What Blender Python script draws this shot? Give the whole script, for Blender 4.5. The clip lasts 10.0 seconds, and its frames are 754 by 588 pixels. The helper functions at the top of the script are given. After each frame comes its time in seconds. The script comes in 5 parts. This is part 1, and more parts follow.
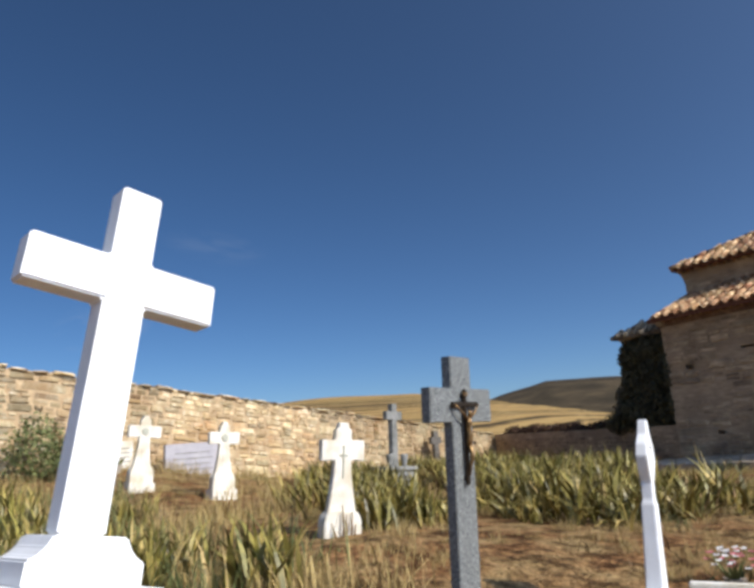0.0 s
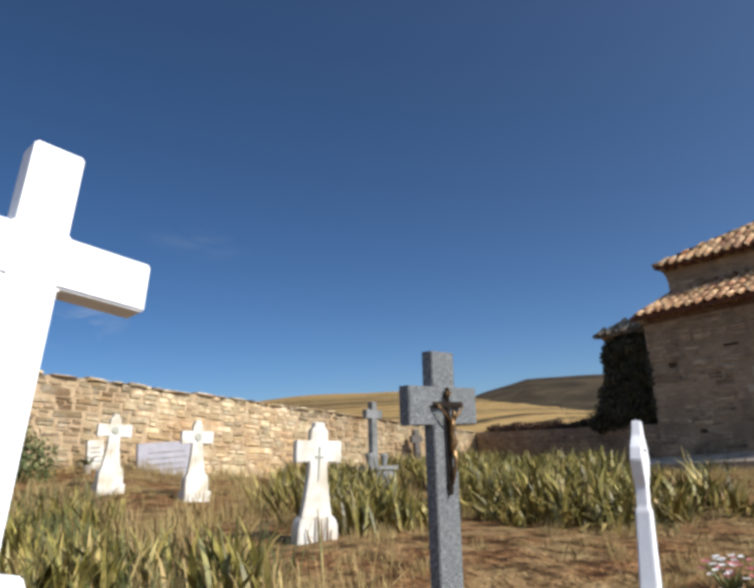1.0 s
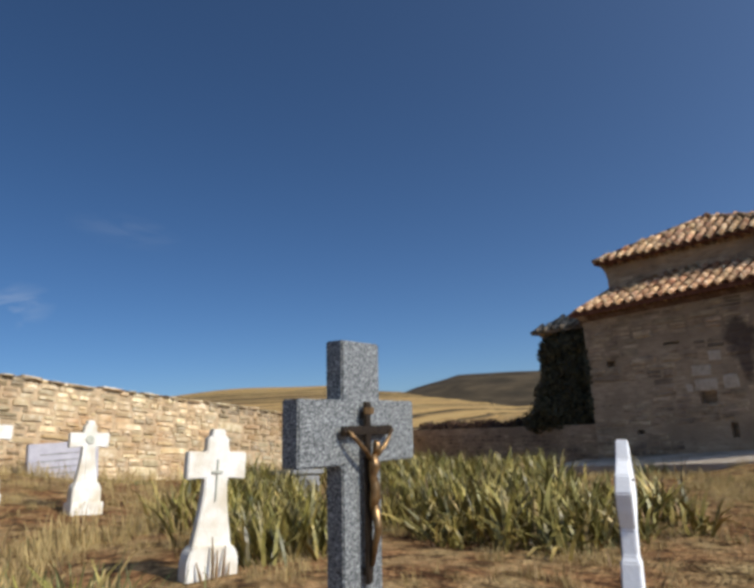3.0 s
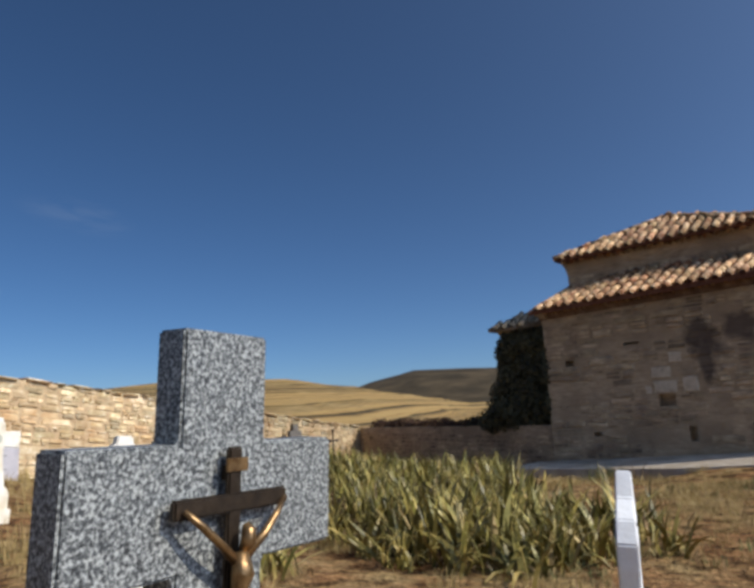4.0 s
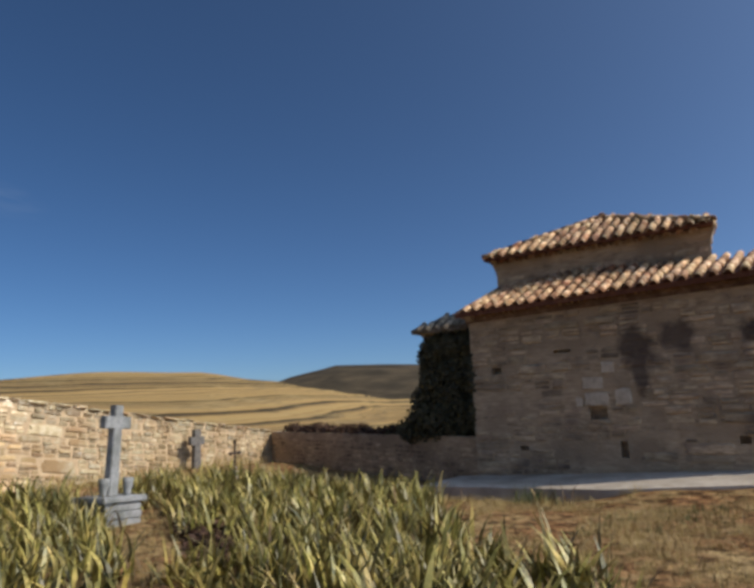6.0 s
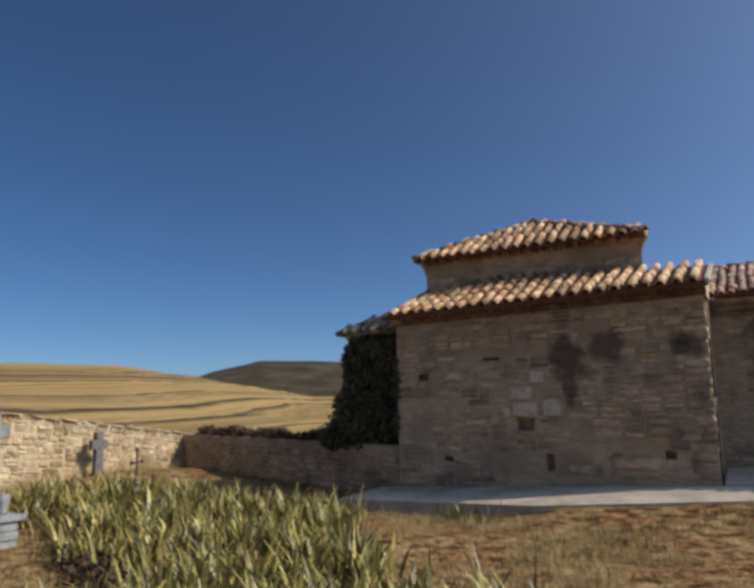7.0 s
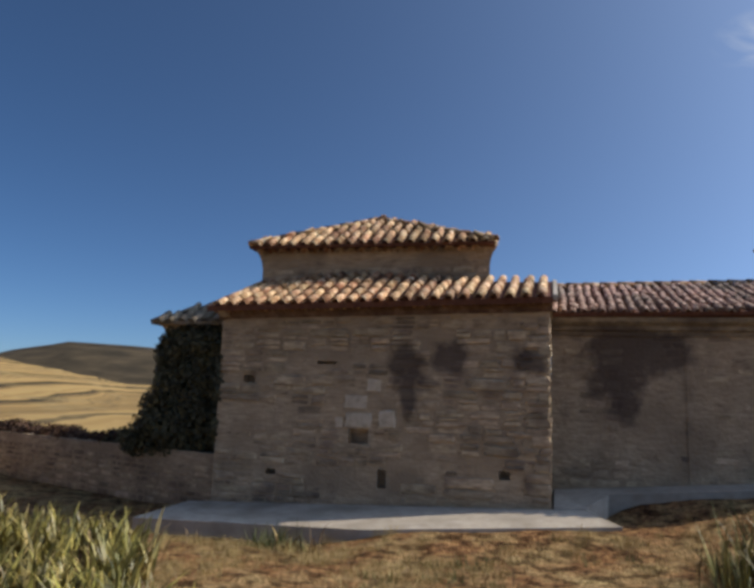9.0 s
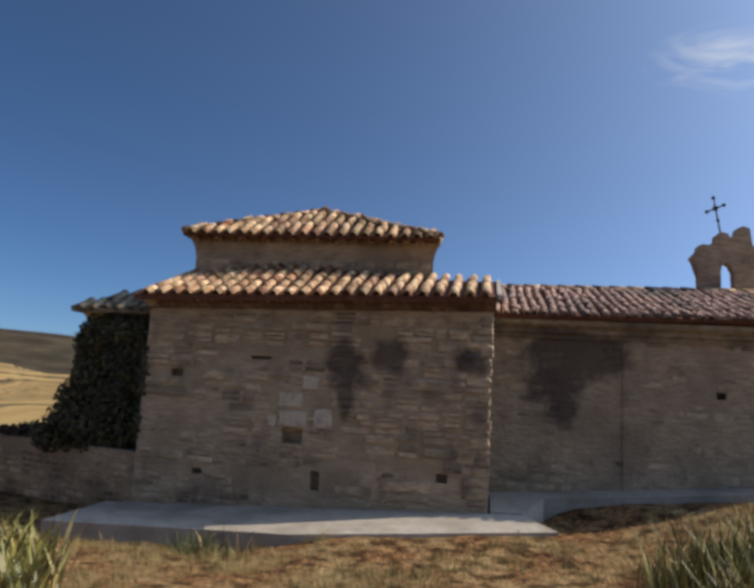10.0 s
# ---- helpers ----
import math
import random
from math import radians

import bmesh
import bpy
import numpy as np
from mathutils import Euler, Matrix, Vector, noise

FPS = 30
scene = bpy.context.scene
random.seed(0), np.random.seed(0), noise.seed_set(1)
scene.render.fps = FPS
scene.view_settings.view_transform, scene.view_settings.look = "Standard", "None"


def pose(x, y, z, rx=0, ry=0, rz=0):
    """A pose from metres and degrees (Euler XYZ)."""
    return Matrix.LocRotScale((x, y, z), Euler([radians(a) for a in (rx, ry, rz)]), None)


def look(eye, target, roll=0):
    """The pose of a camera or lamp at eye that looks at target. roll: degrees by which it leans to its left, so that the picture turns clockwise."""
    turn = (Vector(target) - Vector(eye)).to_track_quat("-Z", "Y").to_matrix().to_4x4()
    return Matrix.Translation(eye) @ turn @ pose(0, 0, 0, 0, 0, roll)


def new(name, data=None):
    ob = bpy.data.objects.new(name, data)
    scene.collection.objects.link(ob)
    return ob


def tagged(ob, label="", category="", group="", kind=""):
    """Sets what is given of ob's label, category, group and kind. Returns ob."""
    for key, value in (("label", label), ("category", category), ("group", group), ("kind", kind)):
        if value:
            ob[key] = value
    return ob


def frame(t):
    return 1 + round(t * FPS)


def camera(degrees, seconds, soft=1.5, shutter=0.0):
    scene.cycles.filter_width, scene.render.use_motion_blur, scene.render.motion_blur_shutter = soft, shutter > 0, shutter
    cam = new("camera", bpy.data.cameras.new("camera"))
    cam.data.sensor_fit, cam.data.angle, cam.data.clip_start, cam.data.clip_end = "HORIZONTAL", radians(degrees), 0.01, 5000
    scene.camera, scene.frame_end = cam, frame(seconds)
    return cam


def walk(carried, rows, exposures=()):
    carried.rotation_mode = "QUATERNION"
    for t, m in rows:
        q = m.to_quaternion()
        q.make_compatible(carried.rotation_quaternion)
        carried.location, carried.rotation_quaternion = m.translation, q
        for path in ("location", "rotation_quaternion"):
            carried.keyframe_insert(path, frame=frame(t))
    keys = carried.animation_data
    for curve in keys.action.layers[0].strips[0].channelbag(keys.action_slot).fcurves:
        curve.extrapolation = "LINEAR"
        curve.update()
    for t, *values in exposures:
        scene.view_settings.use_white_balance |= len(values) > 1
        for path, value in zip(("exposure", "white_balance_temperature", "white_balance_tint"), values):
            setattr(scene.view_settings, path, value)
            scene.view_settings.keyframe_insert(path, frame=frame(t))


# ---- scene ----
PATH = [
    (0, (9.622, -16.296, 1.223), (8.043, -15.141, 1.635), -4.05),
    (0.5, (9.511, -16.198, 1.227), (7.944, -15.024, 1.635), -4.06),
    (1, (9.363, -16.065, 1.245), (7.814, -14.865, 1.647), -4.02),
    (1.5, (9.194, -15.906, 1.268), (7.667, -14.676, 1.663), -3.96),
    (2, (8.973, -15.689, 1.302), (7.475, -14.420, 1.687), -3.88),
    (2.5, (8.763, -15.474, 1.333), (7.296, -14.167, 1.709), -3.63),
    (3.8, (8.116, -14.734, 1.417), (6.760, -13.308, 1.773), -3.23),
    (4, (8.010, -14.595, 1.442), (6.671, -13.151, 1.790), -2.86),
    (4.5, (7.823, -14.356, 1.500), (6.525, -12.872, 1.841), -3.06),
    (5, (7.612, -14.014, 1.578), (6.358, -12.492, 1.911), -2.85),
    (6.5, (6.946, -12.964, 1.832), (5.855, -11.319, 2.149), -1.71),
    (7, (6.751, -12.613, 1.929), (5.769, -10.898, 2.238), -1.12),
    (7.5, (6.566, -12.299, 1.989), (5.705, -10.519, 2.295), -0.31),
    (8, (6.396, -11.955, 2.043), (5.656, -10.122, 2.346), 0.38),
    (8.5, (6.257, -11.683, 2.098), (5.616, -9.812, 2.394), 0.93),
    (9, (6.100, -11.356, 2.117), (5.586, -9.447, 2.415), 1.94),
    (9.5, (5.977, -11.138, 2.131), (5.570, -9.203, 2.428), 2.84),
    (10, (5.912, -10.947, 2.149), (5.590, -8.996, 2.445), 3.26),
]
cam = camera(59.8, 10.0, soft=3.6)
walk(cam, [(t, look(eye, target, roll)) for t, eye, target, roll in PATH],
     exposures=((0, 0.05), (4.5, -0.10), (7.0, -0.10), (8.5, -0.07), (10, 0.02)))

# ---- daylight: afternoon sun that just grazes past the chapel's shaded front ----
SUN_AZ, SUN_EL = 17.0, 40.0
to_sun = Vector((math.cos(radians(SUN_EL)) * math.cos(radians(SUN_AZ)), math.cos(radians(SUN_EL)) * math.sin(radians(SUN_AZ)), math.sin(radians(SUN_EL))))
world = bpy.data.worlds.new("sky")
scene.world = world
world.use_nodes = True
wn = world.node_tree


def sky_layer(air, dust, ozone, strength, hue, saturation):
    """One layer of the sky's light: the clear air, or the bright haze round the sun."""
    sky = wn.nodes.new("ShaderNodeTexSky")
    sky.sky_type = "NISHITA"
    sky.sun_disc = False
    sky.sun_elevation = radians(SUN_EL)
    sky.sun_rotation = radians(90.0 - SUN_AZ)
    sky.altitude = 900.0
    sky.air_density, sky.dust_density, sky.ozone_density = air, dust, ozone
    vivid = wn.nodes.new("ShaderNodeHueSaturation")
    vivid.inputs["Hue"].default_value, vivid.inputs["Saturation"].default_value = hue, saturation
    wn.links.new(sky.outputs[0], vivid.inputs["Color"])
    out = wn.nodes.new("ShaderNodeBackground")
    wn.links.new(vivid.outputs[0], out.inputs[0])
    out.inputs[1].default_value = strength
    return out.outputs[0]


both = wn.nodes.new("ShaderNodeAddShader")
wn.links.new(sky_layer(0.7, 0.5, 6.5, 0.076, 0.499, 1.15), both.inputs[0])
wn.links.new(sky_layer(0.0, 10.0, 10.0, 0.170, 0.484, 1.25), both.inputs[1])
wn.links.new(both.outputs[0], wn.nodes["World Output"].inputs["Surface"])
wn.nodes.remove(wn.nodes["Background"])
sun_data = bpy.data.lights.new("sun", "SUN")
sun_data.energy, sun_data.angle, sun_data.color = 4.5, radians(0.5), (1.0, 0.91, 0.77)
sun = new("sun", sun_data)
sun.rotation_mode = "QUATERNION"
sun.rotation_quaternion = (-to_sun).to_track_quat("-Z", "Y")
sun.location = (20, 5, 20)


# ---- materials ----
# old damp stains on the chapel: x, z, half width, half height
STAINS = ((3.62, 2.62, 0.46, 0.55), (3.66, 2.15, 0.24, 0.62), (4.38, 2.76, 0.44, 0.42), (5.70, 2.72, 0.45, 0.30), (7.35, 3.05, 1.15, 0.72), (8.0, 2.95, 0.75, 0.55), (7.25, 2.50, 0.60, 0.75), (7.40, 2.10, 0.34, 0.60))


def damp(n, l, geo, colour):
    """Dark reddish stains with ragged edges."""
    sep = n.new("ShaderNodeSeparateXYZ")
    l.new(geo.outputs["Position"], sep.inputs[0])
    wob = n.new("ShaderNodeTexNoise")
    wob.inputs["Scale"].default_value, wob.inputs["Detail"].default_value = 3.6, 9.0
    l.new(geo.outputs["Position"], wob.inputs["Vector"])

    def op(kind, a, c):
        m = n.new("ShaderNodeMath")
        m.operation = kind
        for i, v in enumerate((a, c)):
            if isinstance(v, (int, float)):
                m.inputs[i].default_value = v
            else:
                l.new(v, m.inputs[i])
        return m.outputs[0]

    total = 0.0
    for x, z, w, h in STAINS:
        dx = op("DIVIDE", op("SUBTRACT", sep.outputs[0], x), w)
        dz = op("DIVIDE", op("SUBTRACT", sep.outputs[2], z), h)
        d = op("SQRT", op("ADD", op("MULTIPLY", dx, dx), op("MULTIPLY", dz, dz)), 0.0)
        total = op("MAXIMUM", op("SUBTRACT", 1.0, d), total)
    total = op("ADD", total, op("MULTIPLY", op("SUBTRACT", wob.outputs[0], 0.5), 1.15))
    mr = n.new("ShaderNodeMapRange")
    mr.inputs[1].default_value, mr.inputs[2].default_value, mr.inputs[4].default_value = 0.10, 0.50, 0.82
    l.new(total, mr.inputs[0])
    mix = n.new("ShaderNodeMix")
    mix.data_type = "RGBA"
    l.new(mr.outputs[0], mix.inputs[0])
    l.new(colour, mix.inputs[6])
    mix.inputs[7].default_value = (0.085, 0.058, 0.045, 1)
    return mix.outputs[2]


def material(name, stops, scale=8.0, detail=6.0, rough=0.9, metal=0.0, bump=0.3, bump_scale=60.0, stain=None, stain_scale=0.7, island=0.0, rnd=0.0, spec=0.3, stretch=(1, 1, 1), bump_dist=0.02, patches=False, span=(0.28, 0.72)):
    """A node material: a grain ramp, a slower stain over it, a tint that differs from piece to piece and a fine relief."""
    m = bpy.data.materials.new(name)
    m.use_nodes = True
    nt = m.node_tree
    n, l = nt.nodes, nt.links
    b = n["Principled BSDF"]
    b.inputs["Roughness"].default_value, b.inputs["Metallic"].default_value = rough, metal
    b.inputs["Specular IOR Level"].default_value = spec
    geo = n.new("ShaderNodeNewGeometry")
    mp = n.new("ShaderNodeMapping")
    mp.inputs["Scale"].default_value = stretch
    l.new(geo.outputs["Position"], mp.inputs["Vector"])
    g = n.new("ShaderNodeTexNoise")
    g.inputs["Scale"].default_value, g.inputs["Detail"].default_value, g.inputs["Roughness"].default_value = scale, detail, 0.65
    l.new(mp.outputs[0], g.inputs["Vector"])
    r = n.new("ShaderNodeValToRGB")
    r.color_ramp.elements[0].position, r.color_ramp.elements[-1].position = span
    for _ in stops[2:]:
        r.color_ramp.elements.new(0.5)
    for i, c in enumerate(stops):
        e = r.color_ramp.elements[i]
        e.position = span[0] + (span[1] - span[0]) * i / (len(stops) - 1)
        e.color = (*c, 1)
    l.new(g.outputs[0], r.inputs[0])
    colour = r.outputs[0]
    if stain:
        s = n.new("ShaderNodeTexNoise")
        s.inputs["Scale"].default_value, s.inputs["Detail"].default_value = stain_scale, 5.0
        l.new(geo.outputs["Position"], s.inputs["Vector"])
        sr = n.new("ShaderNodeValToRGB")
        sr.color_ramp.elements[0].position, sr.color_ramp.elements[1].position = 0.46, 0.66
        l.new(s.outputs[0], sr.inputs[0])
        mix = n.new("ShaderNodeMix")
        mix.data_type = "RGBA"
        l.new(sr.outputs[0], mix.inputs[0])
        l.new(colour, mix.inputs[6])
        mix.inputs[7].default_value = (*stain, 1)
        colour = mix.outputs[2]
    for amount, socket in ((island, geo.outputs["Random Per Island"]), (rnd, None)):
        if amount:
            if socket is None:
                socket = n.new("ShaderNodeObjectInfo").outputs["Random"]
            mr = n.new("ShaderNodeMapRange")
            mr.inputs[3].default_value, mr.inputs[4].default_value = 1 - amount, 1 + amount
            l.new(socket, mr.inputs[0])
            hs = n.new("ShaderNodeHueSaturation")
            l.new(mr.outputs[0], hs.inputs["Value"])
            l.new(colour, hs.inputs["Color"])
            h2 = n.new("ShaderNodeMapRange")
            h2.inputs[3].default_value, h2.inputs[4].default_value = 0.5 - 0.02 * amount, 0.5 + 0.02 * amount
            w = n.new("ShaderNodeTexWhiteNoise")
            w.noise_dimensions = "1D"
            l.new(socket, w.inputs["W"])
            l.new(w.outputs[0], h2.inputs[0])
            l.new(h2.outputs[0], hs.inputs["Hue"])
            colour = hs.outputs[0]
    if patches:
        colour = damp(n, l, geo, colour)
    l.new(colour, b.inputs["Base Color"])
    if bump:
        t = n.new("ShaderNodeTexNoise")
        t.inputs["Scale"].default_value, t.inputs["Detail"].default_value = bump_scale, 6.0
        l.new(geo.outputs["Position"], t.inputs["Vector"])
        bp = n.new("ShaderNodeBump")
        bp.inputs["Strength"].default_value, bp.inputs["Distance"].default_value = bump, bump_dist
        l.new(t.outputs[0], bp.inputs["Height"])
        l.new(bp.outputs[0], b.inputs["Normal"])
    return m


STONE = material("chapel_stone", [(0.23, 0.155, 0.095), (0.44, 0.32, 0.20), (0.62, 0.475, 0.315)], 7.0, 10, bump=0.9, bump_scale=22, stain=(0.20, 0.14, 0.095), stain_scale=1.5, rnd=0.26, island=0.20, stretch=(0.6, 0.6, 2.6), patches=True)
ASHLAR = material("pale_dressed_stone", [(0.36, 0.285, 0.20), (0.54, 0.44, 0.32), (0.62, 0.52, 0.39)], 6.0, 9, bump=0.6, bump_scale=22)
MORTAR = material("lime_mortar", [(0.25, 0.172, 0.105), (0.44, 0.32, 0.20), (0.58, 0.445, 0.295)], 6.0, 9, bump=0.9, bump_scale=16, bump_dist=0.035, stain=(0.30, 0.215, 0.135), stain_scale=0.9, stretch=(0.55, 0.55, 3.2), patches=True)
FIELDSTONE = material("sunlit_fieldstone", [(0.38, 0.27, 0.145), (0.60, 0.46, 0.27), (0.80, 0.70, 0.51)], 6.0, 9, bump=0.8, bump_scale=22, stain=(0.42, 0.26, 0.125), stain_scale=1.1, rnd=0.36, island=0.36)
EARTH_MORTAR = material("earth_mortar", [(0.36, 0.24, 0.13), (0.58, 0.43, 0.25)], 9.0, 8, bump=0.6, bump_scale=30)
TILE = material("terracotta_tile", [(0.16, 0.056, 0.027), (0.43, 0.25, 0.125), (0.80, 0.68, 0.46)], 11.0, 6, bump=0.5, bump_scale=50, stain=(0.22, 0.09, 0.042), stain_scale=2.6, rnd=0.40, island=0.35)
MOSS_TILE = material("mossy_grey_tile", [(0.10, 0.08, 0.052), (0.21, 0.165, 0.11), (0.33, 0.265, 0.185)], 6.0, 7, bump=0.6, bump_scale=40, rnd=0.3, island=0.3)
OLD_TILE = material("old_weathered_tile", [(0.22, 0.125, 0.09), (0.34, 0.205, 0.15), (0.48, 0.345, 0.26)], 5.0, 7, bump=0.6, bump_scale=40, stain=(0.20, 0.15, 0.11), stain_scale=0.9, rnd=0.24, island=0.24)
# dark red brick, its colour deepened for the shade beneath the eave tiles
EAVE_BRICK = material("shaded_eave_brick", [(0.10, 0.05, 0.032), (0.20, 0.115, 0.075), (0.30, 0.20, 0.14)], 9.0, 8, bump=0.7, bump_scale=30, stain=(0.09, 0.05, 0.035), stain_scale=2.2)
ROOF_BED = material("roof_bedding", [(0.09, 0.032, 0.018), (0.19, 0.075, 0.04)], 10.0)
WHITE = material("white_marble", [(0.79, 0.78, 0.76), (0.86, 0.86, 0.85)], 6.0, 6, rough=0.5, bump=0.1, stain=(0.74, 0.72, 0.67), stain_scale=2.0, spec=0.4)
PALE = material("weathered_white_stone", [(0.68, 0.63, 0.52), (0.79, 0.75, 0.66)], 12.0, 8, rough=0.8, bump=0.3, stain=(0.58, 0.50, 0.36), stain_scale=3.5)
GRANITE = material("speckled_granite", [(0.025, 0.027, 0.028), (0.085, 0.09, 0.088), (0.18, 0.185, 0.176), (0.36, 0.37, 0.34)], 190.0, 2.0, rough=0.4, bump=0.05, spec=0.4, span=(0.36, 0.62))
GREY_STONE = material("grey_stone", [(0.16, 0.16, 0.15), (0.34, 0.33, 0.30)], 14.0, 8, bump=0.4, stain=(0.13, 0.13, 0.11), stain_scale=3)
CONCRETE = material("concrete", [(0.34, 0.285, 0.22), (0.47, 0.405, 0.325)], 7.0, 8, bump=0.3, stain=(0.28, 0.235, 0.18), stain_scale=1.2)
MEDAL = material("greenish_medallion", [(0.36, 0.36, 0.28), (0.50, 0.48, 0.38)], 20.0, 6, bump=0.2)
BRONZE = material("dark_bronze", [(0.025, 0.019, 0.014), (0.065, 0.045, 0.028)], 30.0, 4, rough=0.45, metal=0.6, bump=0.1)
GILT = material("worn_gilt_bronze", [(0.10, 0.055, 0.025), (0.40, 0.25, 0.11)], 40.0, 4, rough=0.35, metal=0.8, bump=0.15)
IRON = material("rusty_iron", [(0.03, 0.022, 0.018), (0.09, 0.06, 0.045)], 30.0, 4, rough=0.7, metal=0.4)
IVY = material("ivy_leaf", [(0.050, 0.044, 0.022), (0.115, 0.098, 0.046)], 3.0, 4, rough=0.6, bump=0, island=0.4)
LEAF = material("iris_leaf", [(0.045, 0.052, 0.013), (0.195, 0.160, 0.036), (0.45, 0.335, 0.105)], 3.6, 4, rough=0.45, bump=0, island=0.6, spec=0.4)
DEAD_LEAF = material("dead_iris_leaf", [(0.075, 0.045, 0.022), (0.24, 0.155, 0.07)], 3.0, 4, rough=0.8, bump=0, island=0.4)
DARK_STONE = material("blackened_stone", [(0.07, 0.062, 0.052), (0.19, 0.17, 0.145)], 14.0, 8, bump=0.4)
SCRUB = material("reddish_scrub", [(0.040, 0.020, 0.013), (0.10, 0.052, 0.026)], 3.0, 4, rough=0.8, bump=0, island=0.4)
STRAW = material("dry_grass", [(0.28, 0.20, 0.075), (0.46, 0.335, 0.14)], 2.0, 4, rough=0.8, bump=0, island=0.35)
WEED = material("green_weed", [(0.08, 0.10, 0.03), (0.16, 0.17, 0.06)], 2.0, 4, rough=0.7, bump=0, island=0.4)
PETAL_RED = material("faded_red_petals", [(0.45, 0.10, 0.12), (0.62, 0.25, 0.26)], 40.0, bump=0)
PETAL_WHITE = material("white_petals", [(0.65, 0.62, 0.58), (0.82, 0.80, 0.76)], 40.0, bump=0)
DARK = material("dark_recess", [(0.03, 0.024, 0.02), (0.06, 0.048, 0.04)], 10.0)
PLAQUE = material("grey_slate_plaque", [(0.34, 0.32, 0.335), (0.47, 0.44, 0.44)], 5.0, 6, rough=0.5, bump=0.1)


# ---- mesh helpers ----
def finish(name, bm, mat, parent=None, label="", smooth=False):
    me = bpy.data.meshes.new(name)
    bm.normal_update()
    bm.to_mesh(me)
    bm.free()
    me.materials.append(mat)
    if smooth:
        for p in me.polygons:
            p.use_smooth = True
    ob = new(name, me)
    if parent:
        ob.parent = parent
    if label:
        tagged(ob, label)
    return ob


def part(name, bm, mat, parent, label="", smooth=False):
    return finish(name, bm, mat, parent, label, smooth)


def thing(name, m, label, category, group="", kind=""):
    ob = new(name)
    ob.empty_display_size = 0.1
    ob.matrix_basis = m
    return tagged(ob, label, category, group, kind)


def add_box(bm, lo, hi, bevel=0.0, m=None):
    r = bmesh.ops.create_cube(bm, size=1.0)
    vs = r["verts"]
    for v in vs:
        v.co = Vector([lo[i] + (hi[i] - lo[i]) * (v.co[i] + 0.5) for i in range(3)])
    if bevel:
        es = list({e for v in vs for e in v.link_edges})
        out = bmesh.ops.bevel(bm, geom=es, offset=bevel, segments=2, affect="EDGES")
        vs = list({v for f in out["faces"] for v in f.verts} | {v for v in vs if v.is_valid})
    if m is not None:
        bmesh.ops.transform(bm, matrix=m, verts=[v for v in vs if v.is_valid])
    return vs


def box(lo, hi, bevel=0.0):
    bm = bmesh.new()
    add_box(bm, lo, hi, bevel)
    return bm


def add_prism(bm, outline, lo, hi, axis="x", bevel=0.0):
    """Extrudes a closed outline of (u, v) along an axis: x -> (u, v) are y, z; y -> x, z; z -> x, y."""
    def at(u, v, w):
        return {"x": (w, u, v), "y": (u, w, v), "z": (u, v, w)}[axis]
    a = [bm.verts.new(at(u, v, lo)) for u, v in outline]
    b = [bm.verts.new(at(u, v, hi)) for u, v in outline]
    fs = [bm.faces.new(a), bm.faces.new(b[::-1])]
    for i in range(len(a)):
        j = (i + 1) % len(a)
        fs.append(bm.faces.new((a[j], a[i], b[i], b[j])))
    bmesh.ops.recalc_face_normals(bm, faces=fs)
    if bevel:
        es = list({e for f in fs for e in f.edges})
        bmesh.ops.bevel(bm, geom=es, offset=bevel, segments=2, affect="EDGES")


def prism(outline, lo, hi, axis="x", bevel=0.0):
    bm = bmesh.new()
    add_prism(bm, outline, lo, hi, axis, bevel)
    return bm


def add_tube(bm, points, radii, sides=8):
    rings = []
    for i, p in enumerate(points):
        p = Vector(p)
        d = (Vector(points[min(i + 1, len(points) - 1)]) - Vector(points[max(i - 1, 0)])).normalized()
        a = d.orthogonal().normalized()
        b = d.cross(a)
        rings.append([bm.verts.new(p + radii[i] * (math.cos(2 * math.pi * k / sides) * a + math.sin(2 * math.pi * k / sides) * b)) for k in range(sides)])
    for r0, r1 in zip(rings, rings[1:]):
        for k in range(sides):
            bm.faces.new((r0[k], r0[(k + 1) % sides], r1[(k + 1) % sides], r1[k]))
    bm.faces.new(rings[0][::-1])
    bm.faces.new(rings[-1])


# ---- the ground: one sheet from the graves to the far hills ----
CX, CY = 5.0, -12.0


def smooth01(a, b, v):
    u = min(1.0, max(0.0, (v - a) / (b - a)))
    return u * u * (3 - 2 * u)


